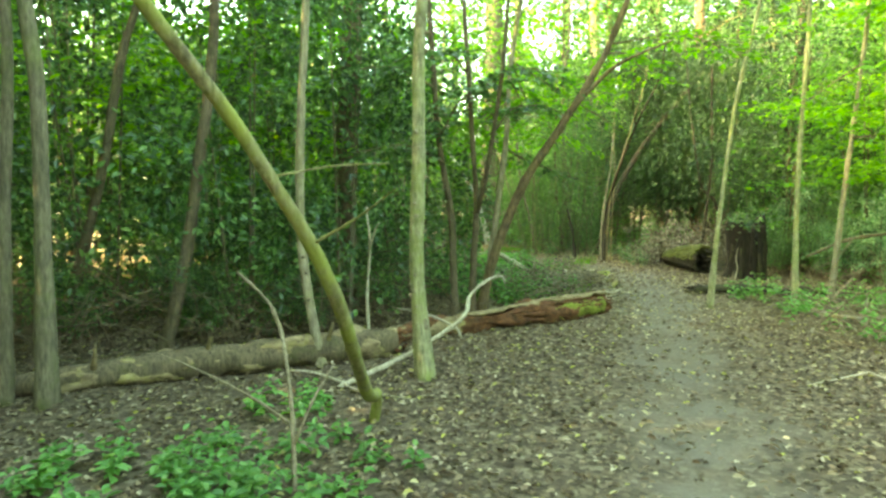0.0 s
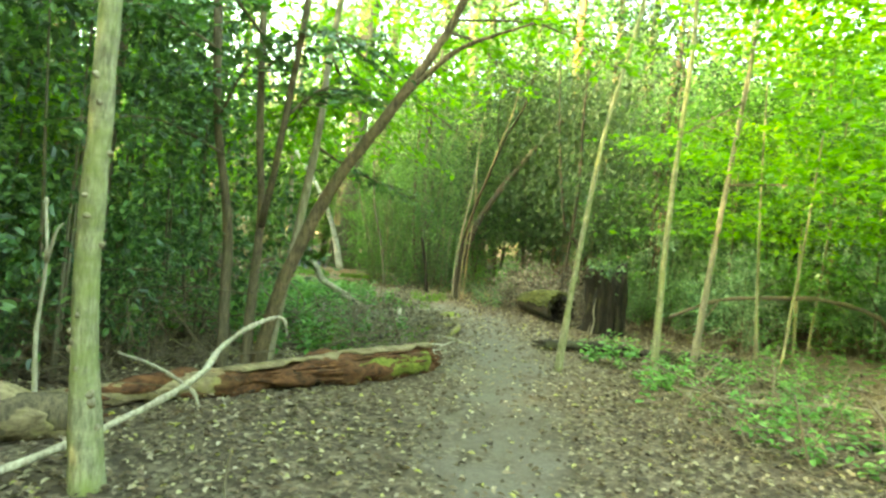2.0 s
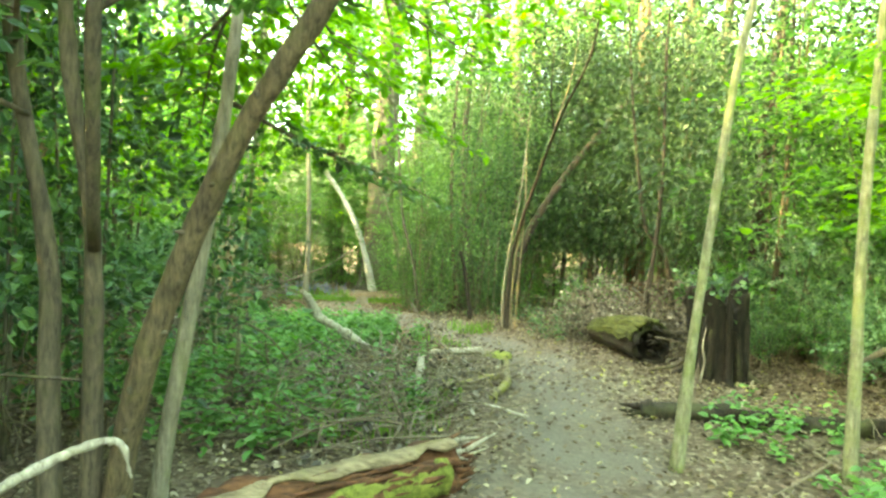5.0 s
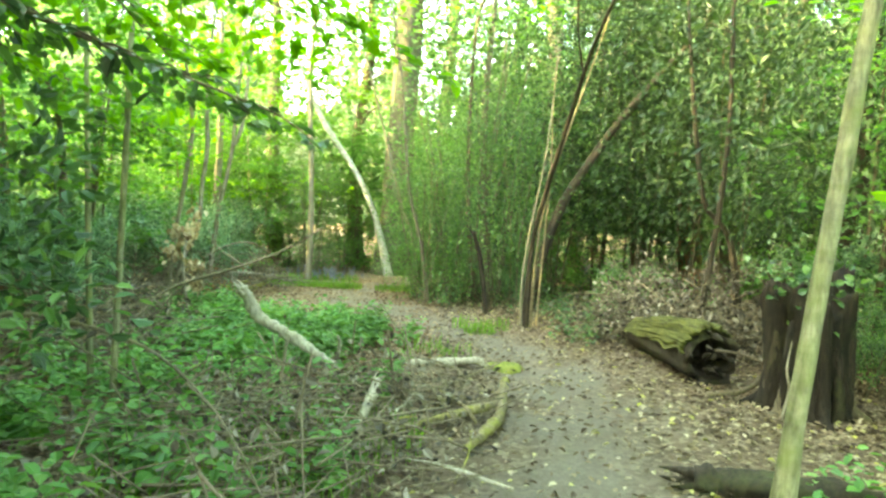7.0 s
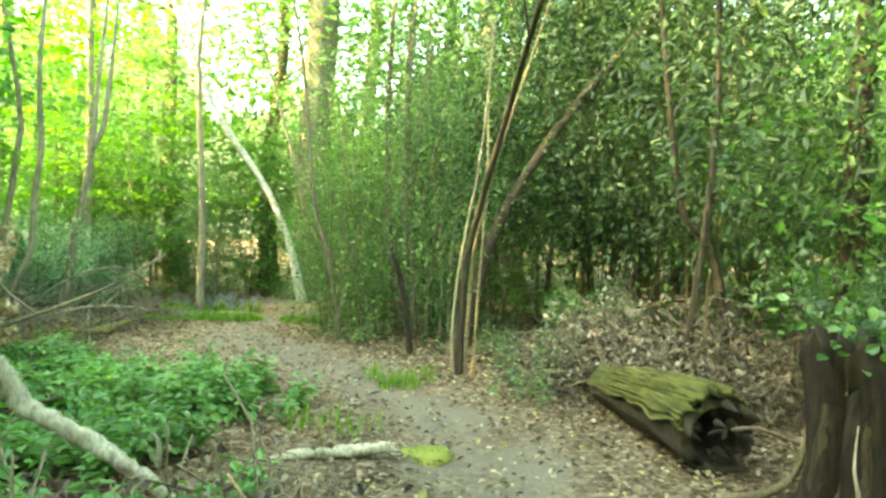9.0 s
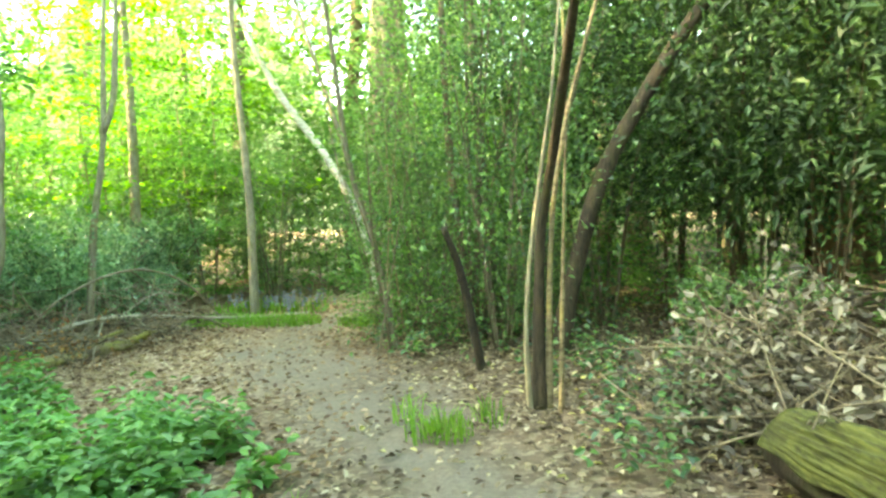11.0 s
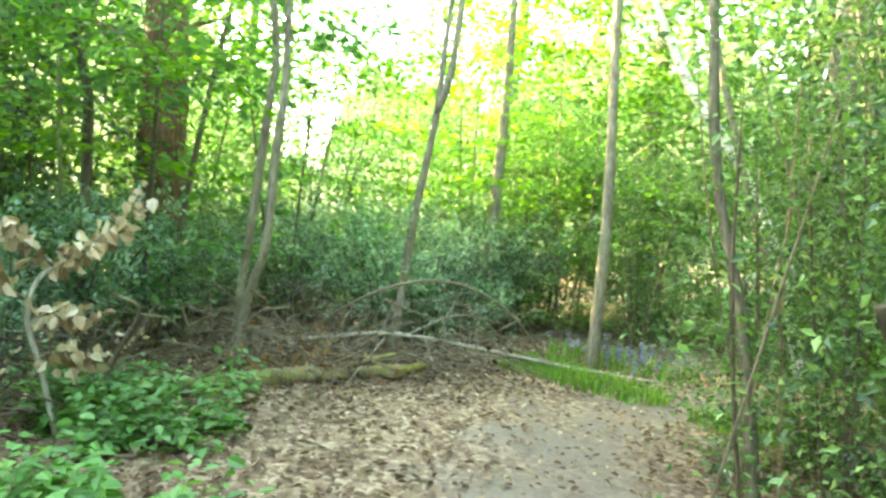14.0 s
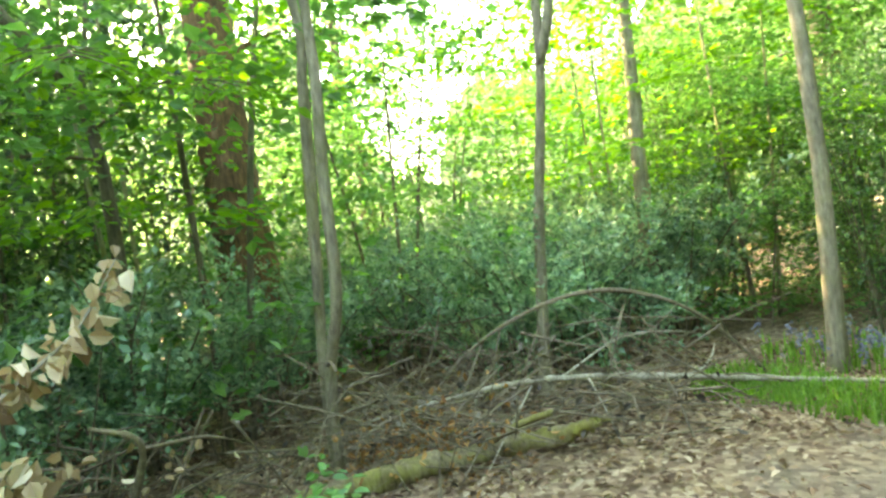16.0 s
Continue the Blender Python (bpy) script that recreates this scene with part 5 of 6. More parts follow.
fallen_branch("dead_sapling", [(-0.78, 3.28, 0), (-0.83, 3.5, 0.3), (-0.96, 3.9, 0.62), (-1.09, 4.2, 0.8), (-1.18, 4.2, 0.95), (-1.34, 4.2, 1.1)], [0.016, 0.014, 0.013, 0.012, 0.01, 0.006], "twig", "dry forked dead sapling beside the path",
              [([(-0.8, 3.4, 0.22), (-0.72, 3.5, 0.42), (-0.62, 3.7, 0.6)], [0.012, 0.01, 0.005]), ([(-0.83, 3.5, 0.3), (-1.15, 3.7, 0.42), (-1.6, 3.9, 0.55), (-1.9, 4.0, 0.62)], [0.011, 0.009, 0.006, 0.003])])
fallen_branch("dead_pole", [(-0.72, 6.3, 0), (-0.74, 6.3, 0.6), (-0.7, 6.28, 1.1), (-0.72, 6.28, 1.5)], [0.016, 0.014, 0.012, 0.009], "dead_wood", "thin dead upright pole beside the smooth tree", [([(-0.7, 6.28, 1.1), (-0.62, 6.2, 1.3), (-0.58, 6.2, 1.35)], [0.014, 0.01, 0.004])])
fallen_branch("fallen_stick", [(-0.6, 7.42, 0.32), (-0.2, 7.05, 0.29), (0.12, 6.75, 0.2), (0.2, 6.66, 0.1)], [0.009, 0.014, 0.014, 0.01], "dead_wood", "pale dead stick propped behind the broken log")
fallen_branch("dead_twig", [(0.6, 5.22, 0.0), (0.59, 5.22, 0.16), (0.61, 5.2, 0.34)], [0.009, 0.008, 0.004], "twig", "short upright dead twig in the leaf litter")
fallen_branch("arching_branch", [(5.33, 9.45, 0.62), (6.0, 9.45, 0.9), (6.85, 9.4, 1.0), (7.54, 9.4, 0.98), (8.35, 9.4, 0.75), (8.9, 9.5, 0.2), (9.1, 9.5, -0.05)], [0.012, 0.024, 0.028, 0.03, 0.034, 0.036, 0.036], "dark_bark", "dark arching dead branch over the low plants",
              [([(6.0, 9.45, 0.9), (5.6, 9.2, 0.6), (5.2, 9.1, 0.45)], [0.012, 0.009, 0.004])])
fallen_branch("fallen_stick", [(4.88, 9.35, 0.02), (4.75, 8.5, 0.05), (4.7, 8.06, 0.04), (4.68, 7.6, 0.02)], [0.012, 0.018, 0.02, 0.016], "twig", "crooked fallen stick among low plants", [([(4.8, 8.9, 0.04), (4.4, 8.6, 0.05), (3.98, 8.34, 0.03)], [0.014, 0.011, 0.006])])
fallen_branch("fallen_stick", [(4.7, 8.06, 0.03), (5.03, 7.62, 0.06), (5.65, 7.32, 0.08), (6.6, 7.15, 0.05)], [0.02, 0.03, 0.034, 0.03], "pale_bark", "long fallen stick on the leaf litter")
fallen_branch("fallen_stick", [(3.6, 5.3, 0.05), (3.62, 4.87, 0.04), (3.56, 4.5, 0.03), (3.75, 4.2, 0.03), (4.0, 3.9, 0.02)], [0.012, 0.018, 0.02, 0.021, 0.02], "dead_wood", "pale crooked stick lying beside the path", [([(3.6, 5.3, 0.05), (3.3, 5.2, 0.03), (2.95, 5.05, 0.02)], [0.01, 0.008, 0.004])])
fallen_branch("short_log", [(4.0, 10.25, 0.05), (4.4, 10.1, 0.06), (4.95, 9.9, 0.05)], [0.08, 0.09, 0.08], "black_wood", "short black rotten log half sunk beside the path", category="log", segs=12, rough=0.14)
fallen_branch("short_log", [(5.2, 9.75, 0.05), (5.8, 9.7, 0.06), (6.5, 9.75, 0.05)], [0.07, 0.09, 0.07], "black_wood", "dark rotten log behind the saplings", category="log", segs=12, rough=0.14, seed=4)
fallen_branch("crooked_limb", [(0.84, 12.38, 0.78), (0.88, 12.4, 0.72), (0.98, 12.4, 0.55), (1.2, 12.4, 0.4), (1.42, 12.38, 0.28), (1.62, 12.35, 0.14), (1.85, 12.3, -0.03)], [0.045, 0.05, 0.05, 0.048, 0.044, 0.04, 0.034], "dead_wood", "pale crooked dead limb sticking up out of the brambles",
              [([(1.7, 12.35, 0.2), (1.72, 12.3, 0.34), (1.7, 12.28, 0.4)], [0.02, 0.014, 0.01])], segs=12)
fallen_branch("fallen_branch", [(3.0, 13.0, 0.08), (2.8, 13.0, 0.06), (2.6, 12.97, 0.05), (2.4, 12.95, 0.04), (2.15, 12.95, 0.0)], [0.04, 0.042, 0.04, 0.036, 0.02], "dead_wood", "pale fallen branch with a dark broken end", segs=12)
fallen_branch("mossy_branch", [(3.15, 12.1, 0.12), (3.08, 11.75, 0.1), (3.02, 11.3, 0.06), (2.9, 10.95, 0.05), (2.75, 10.65, 0.04)], [0.032, 0.04, 0.042, 0.038, 0.022], "mossy_dead", "mossy dead branch lying at the edge of the path", [([(3.05, 11.5, 0.08), (2.7, 11.2, 0.08), (2.3, 10.95, 0.06), (2.0, 10.9, 0.05)], [0.034, 0.032, 0.028, 0.02])], segs=10)
fallen_branch("wooden_peg", [(1.98, 10.5, 0.02), (2.03, 10.75, 0.1), (2.1, 11.1, 0.2), (2.13, 11.35, 0.27)], [0.034, 0.036, 0.036, 0.03], "dead_wood", "broken pale branch stub propped in the brambles", segs=10)
fallen_branch("bramble_arch", [(0.52, 8.6, 0.66), (0.34, 9.3, 0.72), (0.31, 10.0, 0.88), (0.43, 10.6, 0.72), (0.67, 11.0, 0.48), (0.9, 11.4, 0.05)], [0.012, 0.013, 0.012, 0.011, 0.01, 0.008], "twig", "arching dead bramble stem over the undergrowth")
fallen_branch("long_dead_branch", [(-0.5, 13.3, 0.3), (-0.23, 13.5, 0.6), (0.53, 13.5, 0.88), (0.99, 13.6, 1.08), (1.3, 13.8, 1.3)], [0.02, 0.018, 0.014, 0.01, 0.005], "twig", "long thin dead branch slanting over the brambles", [([(0.53, 13.5, 0.88), (0.2, 13.7, 1.05), (0.0, 13.9, 1.3)], [0.009, 0.007, 0.003])])
fallen_branch("mossy_log_branch", [(-1.3, 15.7, 0.04), (-1.13, 16.25, 0.05), (-0.97, 16.9, 0.06), (-0.83, 17.5, 0.07), (-0.62, 17.85, 0.1), (-0.4, 17.95, 0.18)], [0.05, 0.06, 0.066, 0.06, 0.05, 0.03], "mossy_dead", "long mossy fallen branch at the edge of the clearing",
              [([(-0.85, 17.4, 0.1), (-0.75, 17.7, 0.2), (-0.6, 17.8, 0.26)], [0.03, 0.026, 0.018])], segs=12, category="log")
fallen_branch("forked_branch", [(-2.0, 17.2, 0.1), (-1.5, 17.42, 0.24), (-1.1, 17.78, 0.35), (-0.83, 18.13, 0.37), (-0.6, 18.7, 0.27), (-0.35, 19.3, 0.14), (0.1, 19.8, 0.06), (0.8, 20.1, 0.05)], [0.009, 0.013, 0.017, 0.02, 0.021, 0.021, 0.02, 0.016], "dead_wood", "long pale forked branch lying across the brushwood",
              [([(-0.6, 18.7, 0.27), (-0.6, 19.2, 0.17), (-0.63, 19.5, 0.2), (-0.64, 19.6, 0.3)], [0.013, 0.011, 0.01, 0.007]), ([(-0.83, 18.13, 0.37), (-0.7, 18.6, 0.55), (-0.65, 19.1, 0.5), (-0.6, 19.4, 0.42)], [0.01, 0.008, 0.006, 0.003]), ([(-0.95, 18.0, 0.36), (-0.8, 17.6, 0.15), (-0.65, 17.3, 0.03)], [0.01, 0.008, 0.004]),
               ([(-0.75, 18.3, 0.35), (-0.55, 18.2, 0.2), (-0.35, 18.1, 0.02)], [0.008, 0.006, 0.003])])
fallen_branch("arched_branch", [(-1.75, 17.6, 0.15), (-1.5, 17.9, 0.52), (-1.22, 18.25, 0.77), (-0.95, 18.6, 0.87), (-0.76, 19.0, 0.79), (-0.6, 19.4, 0.56), (-0.46, 19.8, 0.16), (-0.42, 19.95, -0.05)], [0.009, 0.012, 0.015, 0.016, 0.015, 0.014, 0.013, 0.012], "twig", "dead branch bent in an arch over the brushwood",
              [([(-1.35, 18.1, 0.67), (-1.3, 17.95, 0.4), (-1.2, 17.85, 0.15)], [0.009, 0.007, 0.004]), ([(-0.95, 18.6, 0.87), (-0.8, 18.9, 0.62), (-0.65, 19.2, 0.45)], [0.009, 0.007, 0.003]), ([(-1.15, 18.35, 0.8), (-1.0, 18.2, 0.45), (-0.85, 18.1, 0.1)], [0.008, 0.006, 0.003])])
fallen_branch("leaning_dead_stem", [(-0.95, 15.45, 0), (-0.85, 15.52, 0.35), (-0.6, 15.57, 0.72), (-0.6, 15.4, 0.84)], [0.02, 0.018, 0.014, 0.008], "twig", "bare dead stem standing in the brushwood", [([(-0.62, 15.56, 0.7), (-0.9, 15.9, 0.6), (-1.2, 16.2, 0.4)], [0.01, 0.008, 0.004])])
fallen_branch("pale_fallen_trunk", [(10.0, 21.7, 2.3), (10.6, 21.7, 1.75), (11.4, 21.7, 0.9), (12.0, 21.7, 0.1)], [0.1, 0.11, 0.13, 0.14], "birch_bark", "pale fallen trunk propped at a slant in the wood", category="log")

r_ = np.random.default_rng(55)
for k in range(16):
    x, y, a, ln = r_.uniform(1.0, 2.75), r_.uniform(9.5, 12.0), r_.uniform(0, 3.14), r_.uniform(0.3, 0.75)
    dx, dy = math.cos(a) * ln / 2, math.sin(a) * ln / 2
    q = r_.uniform(0.007, 0.016)
    fallen_branch("dead_stick", [(x - dx, y - dy, 0.02), (x + r_.normal(0, 0.05), y + r_.normal(0, 0.05), r_.uniform(0.06, 0.14)), (x + dx, y + dy, r_.uniform(0.02, 0.2))], [q, q * 0.85, q * 0.5],
                  ("dead_wood", "twig", "mossy_dead")[k % 3], ("bleached dead stick lying in the undergrowth", "dry brown dead stick lying in the undergrowth", "dead stick patched with moss in the undergrowth")[k % 3], seed=300 + k, group="dead sticks in the undergrowth")


def dead_leaf_branch():
    p = [(-0.62, 15.15, gh(-0.6, 15.1)), (-0.65, 15.05, 0.25), (-0.65, 14.98, 0.5), (-0.65, 15.02, 0.72), (-0.68, 15.2, 0.86), (-0.7, 15.42, 1.02), (-0.72, 15.6, 1.28)]
    base = np.array(p[0])
    t = thing("withered_branch", base, "broken branch hung with pale withered leaves", "branch")
    part("stem", tube("stem", p, [0.02, 0.018, 0.016, 0.013, 0.01, 0.007, 0.003], base, segs=7), M["dead_wood"], t)
    side = [[(-0.65, 14.98, 0.5), (-0.6, 15.15, 0.55), (-0.55, 15.35, 0.52)], [(-0.65, 15.0, 0.6), (-0.7, 14.8, 0.72), (-0.72, 14.6, 0.8)], [(-0.65, 15.0, 0.3), (-0.6, 15.2, 0.3), (-0.55, 15.3, 0.22)], [(-0.66, 15.1, 0.8), (-0.7, 14.95, 0.95), (-0.72, 14.85, 1.05)]]
    for s in side:
        part("twig", tube("twig", s, [0.008, 0.006, 0.003], base, segs=5), M["twig"], t)
    r = np.random.default_rng(51)
    pos = []
    for s, n in [(p[3:], 80)] + [(s, 34) for s in side]:
        pos.append(smooth_line(s, 30)[r.integers(6, 30, n)] + r.normal(0, 0.035, (n, 3)))
    pos = np.vstack(pos)
    n = len(pos)
    v, f = leaf_vf(pos, r.normal(0, 0.5, (n, 3)) + (0.1, 0.1, -0.7), r.normal(0, 1, (n, 3)) + (0.8, -0.5, 0.2), r.uniform(0.055, 0.11, n), 0.72, 0.45)
    part("withered_leaves", mesh_np("withered_leaves", v - base, f, False), M["dead_leaf"], t, "pale curled withered leaves")


dead_leaf_branch()


def brush_pile(name, spots_, n_twigs, n_leaves, height, label, leaf="grey_leaf", seed=0, leaf_size=0.06, wood="twig"):
    """A heap of cut twigs and withered leaves over some round patches (x, y, radius)."""
    r = np.random.default_rng(seed)
    base = np.array([spots_[0][0], spots_[0][1], gh(*spots_[0][:2])])
    t = thing(name, base, label, "brushwood")
    pieces, pos = [], []
    for _ in range(n_twigs):
        x, y, rad = spots_[r.integers(len(spots_))]
        a, q = r.uniform(0, 6.28), rad * math.sqrt(r.uniform(0, 1))
        c = np.array([x + math.cos(a) * q, y + math.sin(a) * q, 0])
        c[2] = gh(c[0], c[1]) + height * (1 - 0.7 * (q / rad) ** 2) * r.uniform(0.05, 1)
        d = unit(np.array([r.normal(), r.normal(), r.normal(0, 0.45)])) * r.uniform(0.25, 0.75)
        e, b = c + d, c - d
        e[2], b[2] = max(e[2], gh(e[0], e[1]) + 0.01), max(b[2], gh(b[0], b[1]) + 0.01)
        rad_ = r.uniform(0.003, 0.009)
        pieces.append(tube_vf([b, c + r.normal(0, 0.09, 3), e], [rad_, rad_ * 0.8, rad_ * 0.3], segs=4, steps=6, seed=int(r.integers(1e6))))
        pos.append(c + d * r.uniform(-1, 1, (max(1, n_leaves // n_twigs), 1)) + r.normal(0, 0.05, (max(1, n_leaves // n_twigs), 3)))
    for tv, tf in pieces[:28]:
        part("twig", mesh_np("twig", tv - base, tf), M[wood], t)
    v, f = join_vf(pieces[28:])
    tagged(part("twig_tangle", mesh_np("twig_tangle", v - base, f), M[wood], t, "tangle of dry twigs"), kind="stuff")
    if n_leaves:
        pos = np.vstack(pos)
        pos[:, 2] = np.maximum(pos[:, 2], gz(pos[:, 0], pos[:, 1]) + 0.02)
        n = len(pos)
        v, f = leaf_vf(pos, r.normal(0, 1, (n, 3)) - (0, 0, 0.3), r.normal(0, 1, (n, 3)), r.uniform(0.6, 1.3, n) * leaf_size, 0.6, 0.3)
        part("withered_leaves", mesh_np("withered_leaves", v - base, f, False), M[leaf], t, "withered grey-brown leaves")
    return t


brush_pile("brush_pile", [(5.0, 14.95, 0.45), (5.3, 15.0, 0.7), (5.9, 14.6, 0.8), (6.6, 14.4, 0.8), (5.6, 13.9, 0.5)], 300, 5400, 0.95, "heap of cut brushwood with withered grey leaves", seed=61, leaf_size=0.066)
brush_pile("brush_pile", [(-1.6, 17.6, 0.8), (-0.9, 18.1, 0.6), (-2.3, 17.0, 0.7), (-1.3, 16.7, 0.5), (-0.5, 18.6, 0.5), (-2.0, 18.0, 0.6)], 240, 420, 0.75, "tangle of dead brushwood in front of the holly", seed=62)
# Twigs in dark bark: the shade under the holly is put into their colour.
brush_pile("brush_pile", [(-1.7, 15.6, 0.7), (-1.2, 15.2, 0.5), (-2.0, 14.6, 0.8), (-1.0, 14.7, 0.5)], 200, 300, 0.7, "dark tangle of dead twigs under the holly", "dead_leaf", 63, wood="dark_bark")
brush_pile("brush_pile", [(-0.7, 13.6, 0.9), (-1.6, 13.0, 0.9), (-0.3, 12.6, 0.6)], 170, 700, 0.6, "fallen branches with withered leaves behind the brambles", seed=64)
brush_pile("brush_pile", [(1.6, 11.2, 0.8), (2.3, 11.6, 0.6), (1.0, 10.6, 0.7), (1.9, 10.3, 0.6), (1.5, 9.4, 0.6)], 420, 1300, 0.34, "low tangle of dead twigs in the undergrowth", seed=65)
# Dark bark again paints the gloom below the thicket onto the twigs.
brush_pile("brush_pile", [(-1.6, 7.2, 1.1), (-2.8, 7.0, 1.1), (-0.6, 7.8, 0.9), (-3.6, 6.2, 0.9), (-0.8, 9.0, 0.9)], 300, 0, 0.9, "dark tangle of dead twigs under the holly thicket", seed=66, wood="dark_bark")
brush_pile("brush_pile", [(5.6, 8.3, 0.8), (6.6, 8.0, 0.9), (5.6, 6.6, 0.8), (7.0, 10.4, 1.0), (4.9, 5.6, 0.8), (4.4, 6.8, 0.5)], 230, 60, 0.35, "scattered dead twigs among low plants", seed=67)

brush_pile("dry_bracken", [(-1.03, 17.32, 0.2), (-1.25, 17.1, 0.22)], 60, 520, 0.3, "rust-coloured dry bracken beside the mossy branch", "bracken_leaf", 68, 0.05)


# ---------- low plants ----------
def herbs(name, patches, n, height, size, label, mat="herb_leaf", seed=0, width=0.62):
    """Leafy stems over round patches (x, y, rx, ry): pairs of leaves up each stem."""
    r = np.random.default_rng(seed)
    w = np.array([p[2] * p[3] for p in patches])
    pk = r.choice(len(patches), n, p=w / w.sum())
    a, q = r.uniform(0, 6.283, n), np.sqrt(r.uniform(0, 1, n)) + r.normal(0, 0.08, n)
    pp = np.array(patches)[pk]
    x, y = pp[:, 0] + np.cos(a) * q * pp[:, 2], pp[:, 1] + np.sin(a) * q * pp[:, 3]
    lush = np.array([noise.noise(Vector((p * 2.2, q_ * 2.2, seed))) for p, q_ in zip(x, y)])
    ok = (track_dist(x, y) > 0.95) & (lush > -0.12)
    x, y, n = x[ok], y[ok], int(ok.sum())
    h = height * r.uniform(0.35, 1.35, n)
    lv = 11
    u = np.tile(np.linspace(0.25, 1.0, lv), n)
    k = np.repeat(np.arange(n), lv)
    lean = r.normal(0, 0.2, (n, 2))
    pos = np.stack([x[k] + lean[k, 0] * h[k] * u, y[k] + lean[k, 1] * h[k] * u, gz(x[k], y[k]) + h[k] * u], 1)
    ang = np.tile(np.arange(lv) * 2.4, n) + r.uniform(0, 6.28, n)[k]
    axis = np.stack([np.cos(ang), np.sin(ang), r.normal(-0.05, 0.3, len(k))], 1)
    nrm = np.array([0, 0, 1.0]) + axis * 0.25 + r.normal(0, 0.3, (len(k), 3))
    ln = size * (1.25 - 0.6 * u) * r.uniform(0.7, 1.2, len(k))
    v, f = leaf_vf(pos + axis * 0.012, axis, nrm, ln, width, 0.2)
    part(name, mesh_np(name, v, f, False), M[mat])
    tagged(bpy.data.objects[name], label, "plants", kind="stuff")


def blades(name, patches, n, height, label, seed=0, mat="grass", wide=0.006):
    """Arching grass blades over round patches."""
    r = np.random.default_rng(seed)
    w = np.array([p[2] * p[3] for p in patches])
    pp = np.array(patches)[r.choice(len(patches), n, p=w / w.sum())]
    a, q = r.uniform(0, 6.283, n), np.sqrt(r.uniform(0, 1, n))
    x, y = pp[:, 0] + np.cos(a) * q * pp[:, 2], pp[:, 1] + np.sin(a) * q * pp[:, 3]
    b = np.stack([x, y, gz(x, y) - 0.01], 1)
    t = r.uniform(0, 6.283, n)
    o = np.stack([np.cos(t), np.sin(t), np.zeros(n)], 1)
    s = np.stack([-np.sin(t), np.cos(t), np.zeros(n)], 1) * wide
    h = (height * r.uniform(0.5, 1.2, n))[:, None]
    bend = r.uniform(0.15, 0.7, n)[:, None]
    m = b + o * h * bend * 0.35 + np.array([0, 0, 1.0]) * h * 0.65
    e = b + o * h * bend + np.array([0, 0, 1.0]) * h * (1.05 - 0.4 * bend)
    v = np.stack([b - s, b + s, m + s * 0.8, m - s * 0.8, e], 1).reshape(-1, 3)
    k = np.arange(n)[:, None] * 5
    f = [tuple(x) for x in np.concatenate([k + [0, 1, 2, 3]])] + [tuple(x) for x in (k + [3, 2, 4])]
    part(name, mesh_np(name, v, f, False), M[mat])
    tagged(bpy.data.objects[name], label, "grass" if mat == "grass" else "plants", kind="stuff")


herbs("undergrowth", [(-0.9, 3.5, 0.7, 0.6), (-1.7, 3.3, 0.7, 0.5), (-1.1, 4.5, 0.4, 0.5)], 130, 0.2, 0.085, "fresh green brambles beside the start of the path", seed=71)
herbs("bramble_patch", [(1.0, 14.5, 1.1, 0.7), (0.9, 13.3, 1.0, 0.7), (1.7, 14.2, 0.6, 0.5), (0.2, 13.9, 0.7, 0.7)], 800, 0.3, 0.11, "lush green brambles and nettles beside the bend", seed=72)
herbs("nettle_patch", [(1.3, 10.2, 0.8, 0.9), (0.5, 11.2, 0.9, 1.1), (0.6, 9.6, 0.7, 0.8), (1.7, 12.1, 0.6, 0.6), (0.0, 12.4, 0.8, 0.9), (-0.5, 10.6, 0.7, 0.9)], 400, 0.34, 0.115, "green undergrowth growing through dead twigs", seed=73)
herbs("low_plants", [(4.9, 6.2, 0.7, 0.6), (5.6, 5.4, 0.8, 0.7), (4.3, 7.2, 0.4, 0.4), (5.0, 9.2, 0.8, 1.1), (5.3, 7.7, 0.7, 0.5), (4.5, 8.0, 0.35, 0.5), (6.3, 8.8, 0.9, 0.9), (5.9, 7.0, 0.8, 0.7)], 250, 0.3, 0.09, "scattered low green plants beside the saplings", seed=74)
herbs("holly_seedlings", [(4.5, 16.3, 0.9, 0.6), (3.0, 17.6, 0.9, 0.7), (5.0, 15.9, 0.7, 0.5), (4.4, 14.6, 0.5, 0.5)], 200, 0.5, 0.07, "small evergreen seedlings under the thicket", "holly_leaf", 75)
herbs("ivy_ground", [(-0.75, 15.6, 0.4, 0.55), (-0.3, 15.6, 0.45, 0.5), (-1.0, 15.3, 0.4, 0.4), (-0.7, 16.2, 0.3, 0.3)], 210, 0.3, 0.1, "green bramble shoots beside the mossy branch", seed=76)
herbs("far_undergrowth", [(-3.5, 12.5, 3.0, 1.6), (9.0, 20.0, 4.0, 3.0), (5.0, 23.0, 4.0, 2.0), (-1.5, 23.5, 3.0, 1.5), (8.0, 9.5, 1.4, 3.0)], 900, 0.5, 0.12, "green undergrowth under the far trees", seed=77)
blades("grass_strip", [(0.35, 19.5, 0.8, 0.4), (1.9, 19.3, 0.5, 0.3), (-0.3, 19.6, 0.5, 0.5)], 3000, 0.13, "bright green grass along the edge of the clearing", 81)
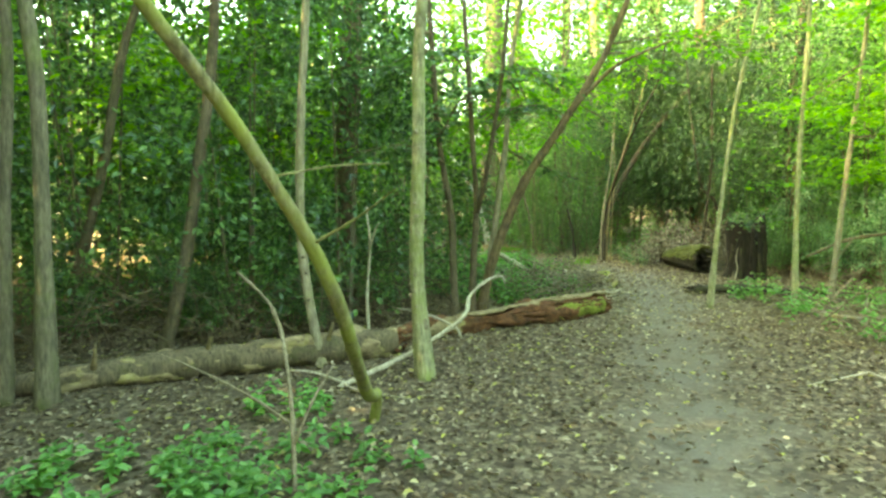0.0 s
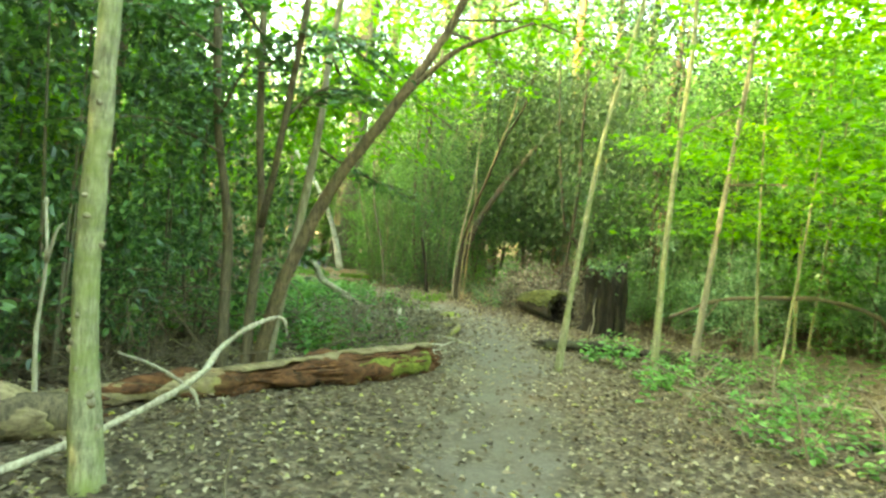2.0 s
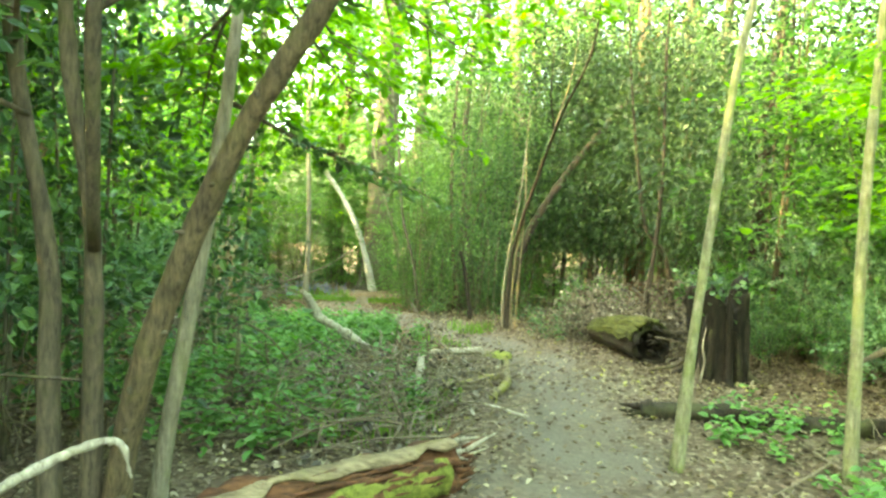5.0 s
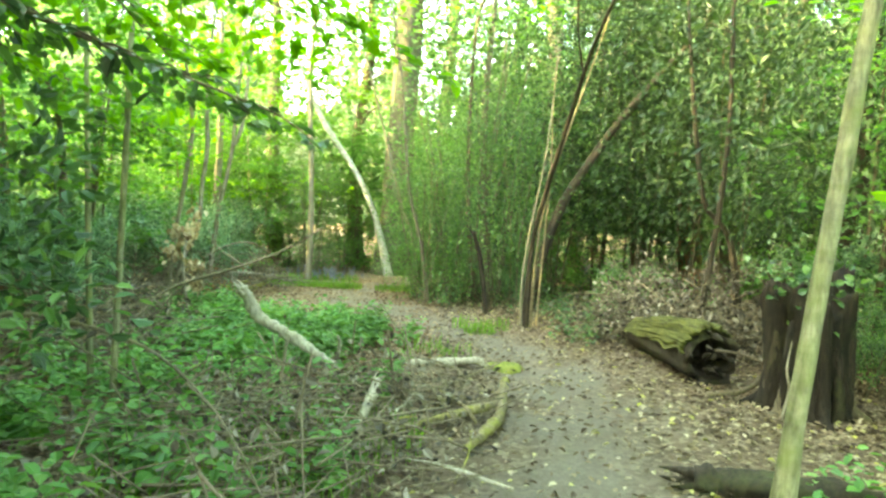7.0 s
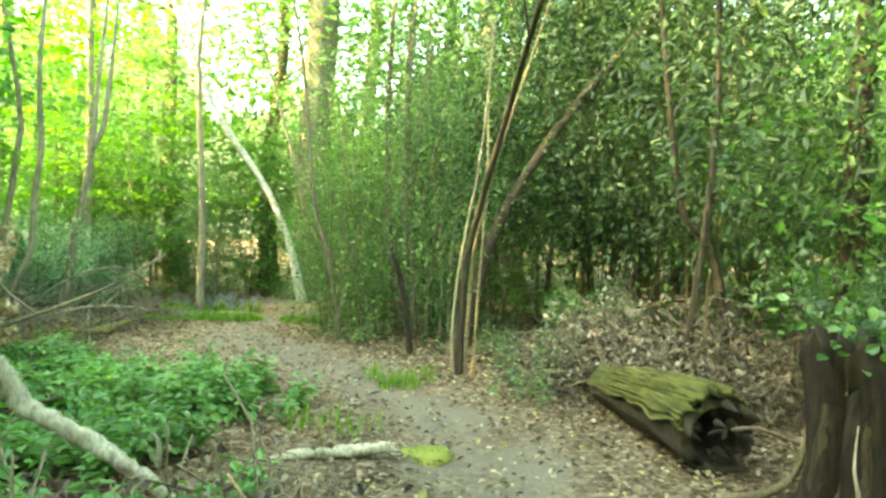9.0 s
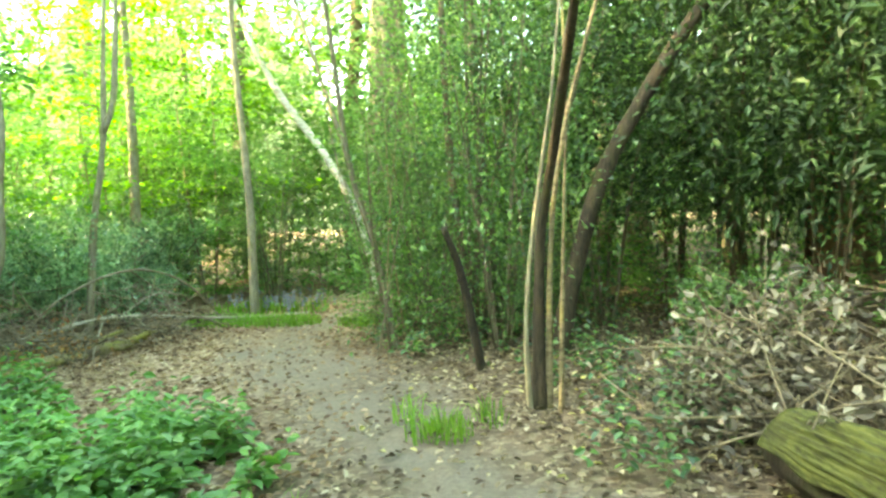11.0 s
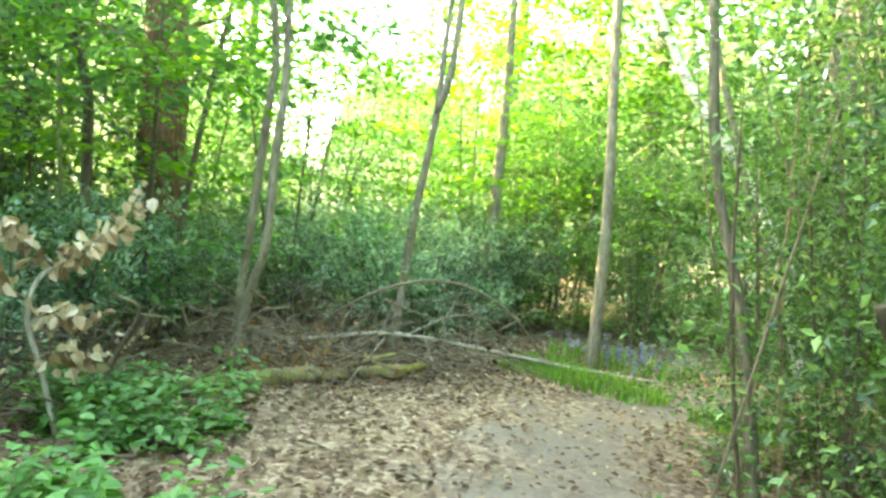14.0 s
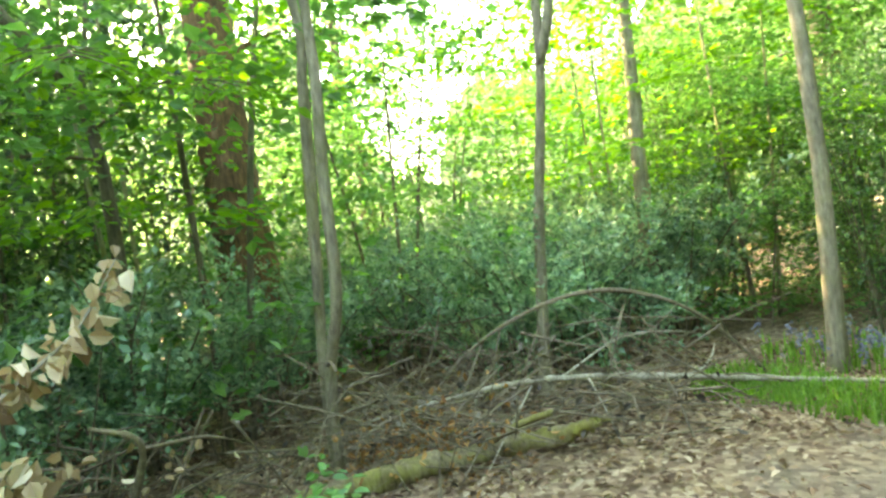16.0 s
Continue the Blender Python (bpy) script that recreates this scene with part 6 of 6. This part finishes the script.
blades("grass_tuft", [(3.15, 14.95, 0.22, 0.16), (3.45, 15.2, 0.12, 0.1), (2.9, 15.3, 0.1, 0.1)], 170, 0.2, "small bright grass tufts under the coppice", 82)
blades("grass_behind_log", [(1.5, 10.0, 0.8, 0.8), (1.9, 10.8, 0.6, 0.7), (2.6, 13.6, 0.4, 0.3)], 800, 0.2, "soft green grass behind the broken log", 83)


def bluebells():
    r = np.random.default_rng(91)
    n = 46
    x, y = r.normal(0.1, 0.5, n), r.normal(20.55, 0.28, n)
    h = r.uniform(0.16, 0.34, n)
    k = np.repeat(np.arange(n), 9)
    u = np.tile(np.linspace(0.6, 1.0, 9), n)
    pos = np.stack([x[k], y[k], gz(x[k], y[k]) + h[k] * u], 1) + r.normal(0, 0.012, (len(k), 3))
    axis = r.normal(0, 0.6, (len(k), 3)) - (0, 0, 0.6)
    v, f = leaf_vf(pos, axis, r.normal(0, 1, (len(k), 3)), 0.04, 0.8, 0.5)
    part("bluebells", mesh_np("bluebells", v, f, False), M["bluebell"])
    tagged(bpy.data.objects["bluebells"], "pale blue bluebells round the foot of a tree", "flowers", kind="stuff")
    blades("bluebell_leaves", [(0.1, 20.55, 0.9, 0.45)], 350, 0.22, "narrow green bluebell leaves", 92, "grass", 0.008)


bluebells()


def moss_hummock():
    r = np.random.default_rng(95)
    v, f = [], []
    base = np.array([3.25, 13.05, gh(3.25, 13.05)])
    t = thing("moss_hummock", base, "low cushion of green moss at the path edge", "moss")
    segs, rings = 18, 6
    for i in range(rings):
        u = i / (rings - 1)
        ang = np.linspace(0, 2 * math.pi, segs, endpoint=False)
        q = (1 - u) * (1 + 0.15 * np.sin(3 * ang) + r.normal(0, 0.05, segs))
        v.append(np.stack([np.cos(ang) * q * 0.2, np.sin(ang) * q * 0.15, 0.07 * math.sqrt(u) + r.normal(0, 0.006, segs) - 0.01 * (i == 0)], 1))
    f = [(i * segs + j, i * segs + (j + 1) % segs, (i + 1) * segs + (j + 1) % segs, (i + 1) * segs + j) for i in range(rings - 1) for j in range(segs)]
    part("cushion", mesh_np("cushion", np.vstack(v), f), M["moss"], t)


moss_hummock()
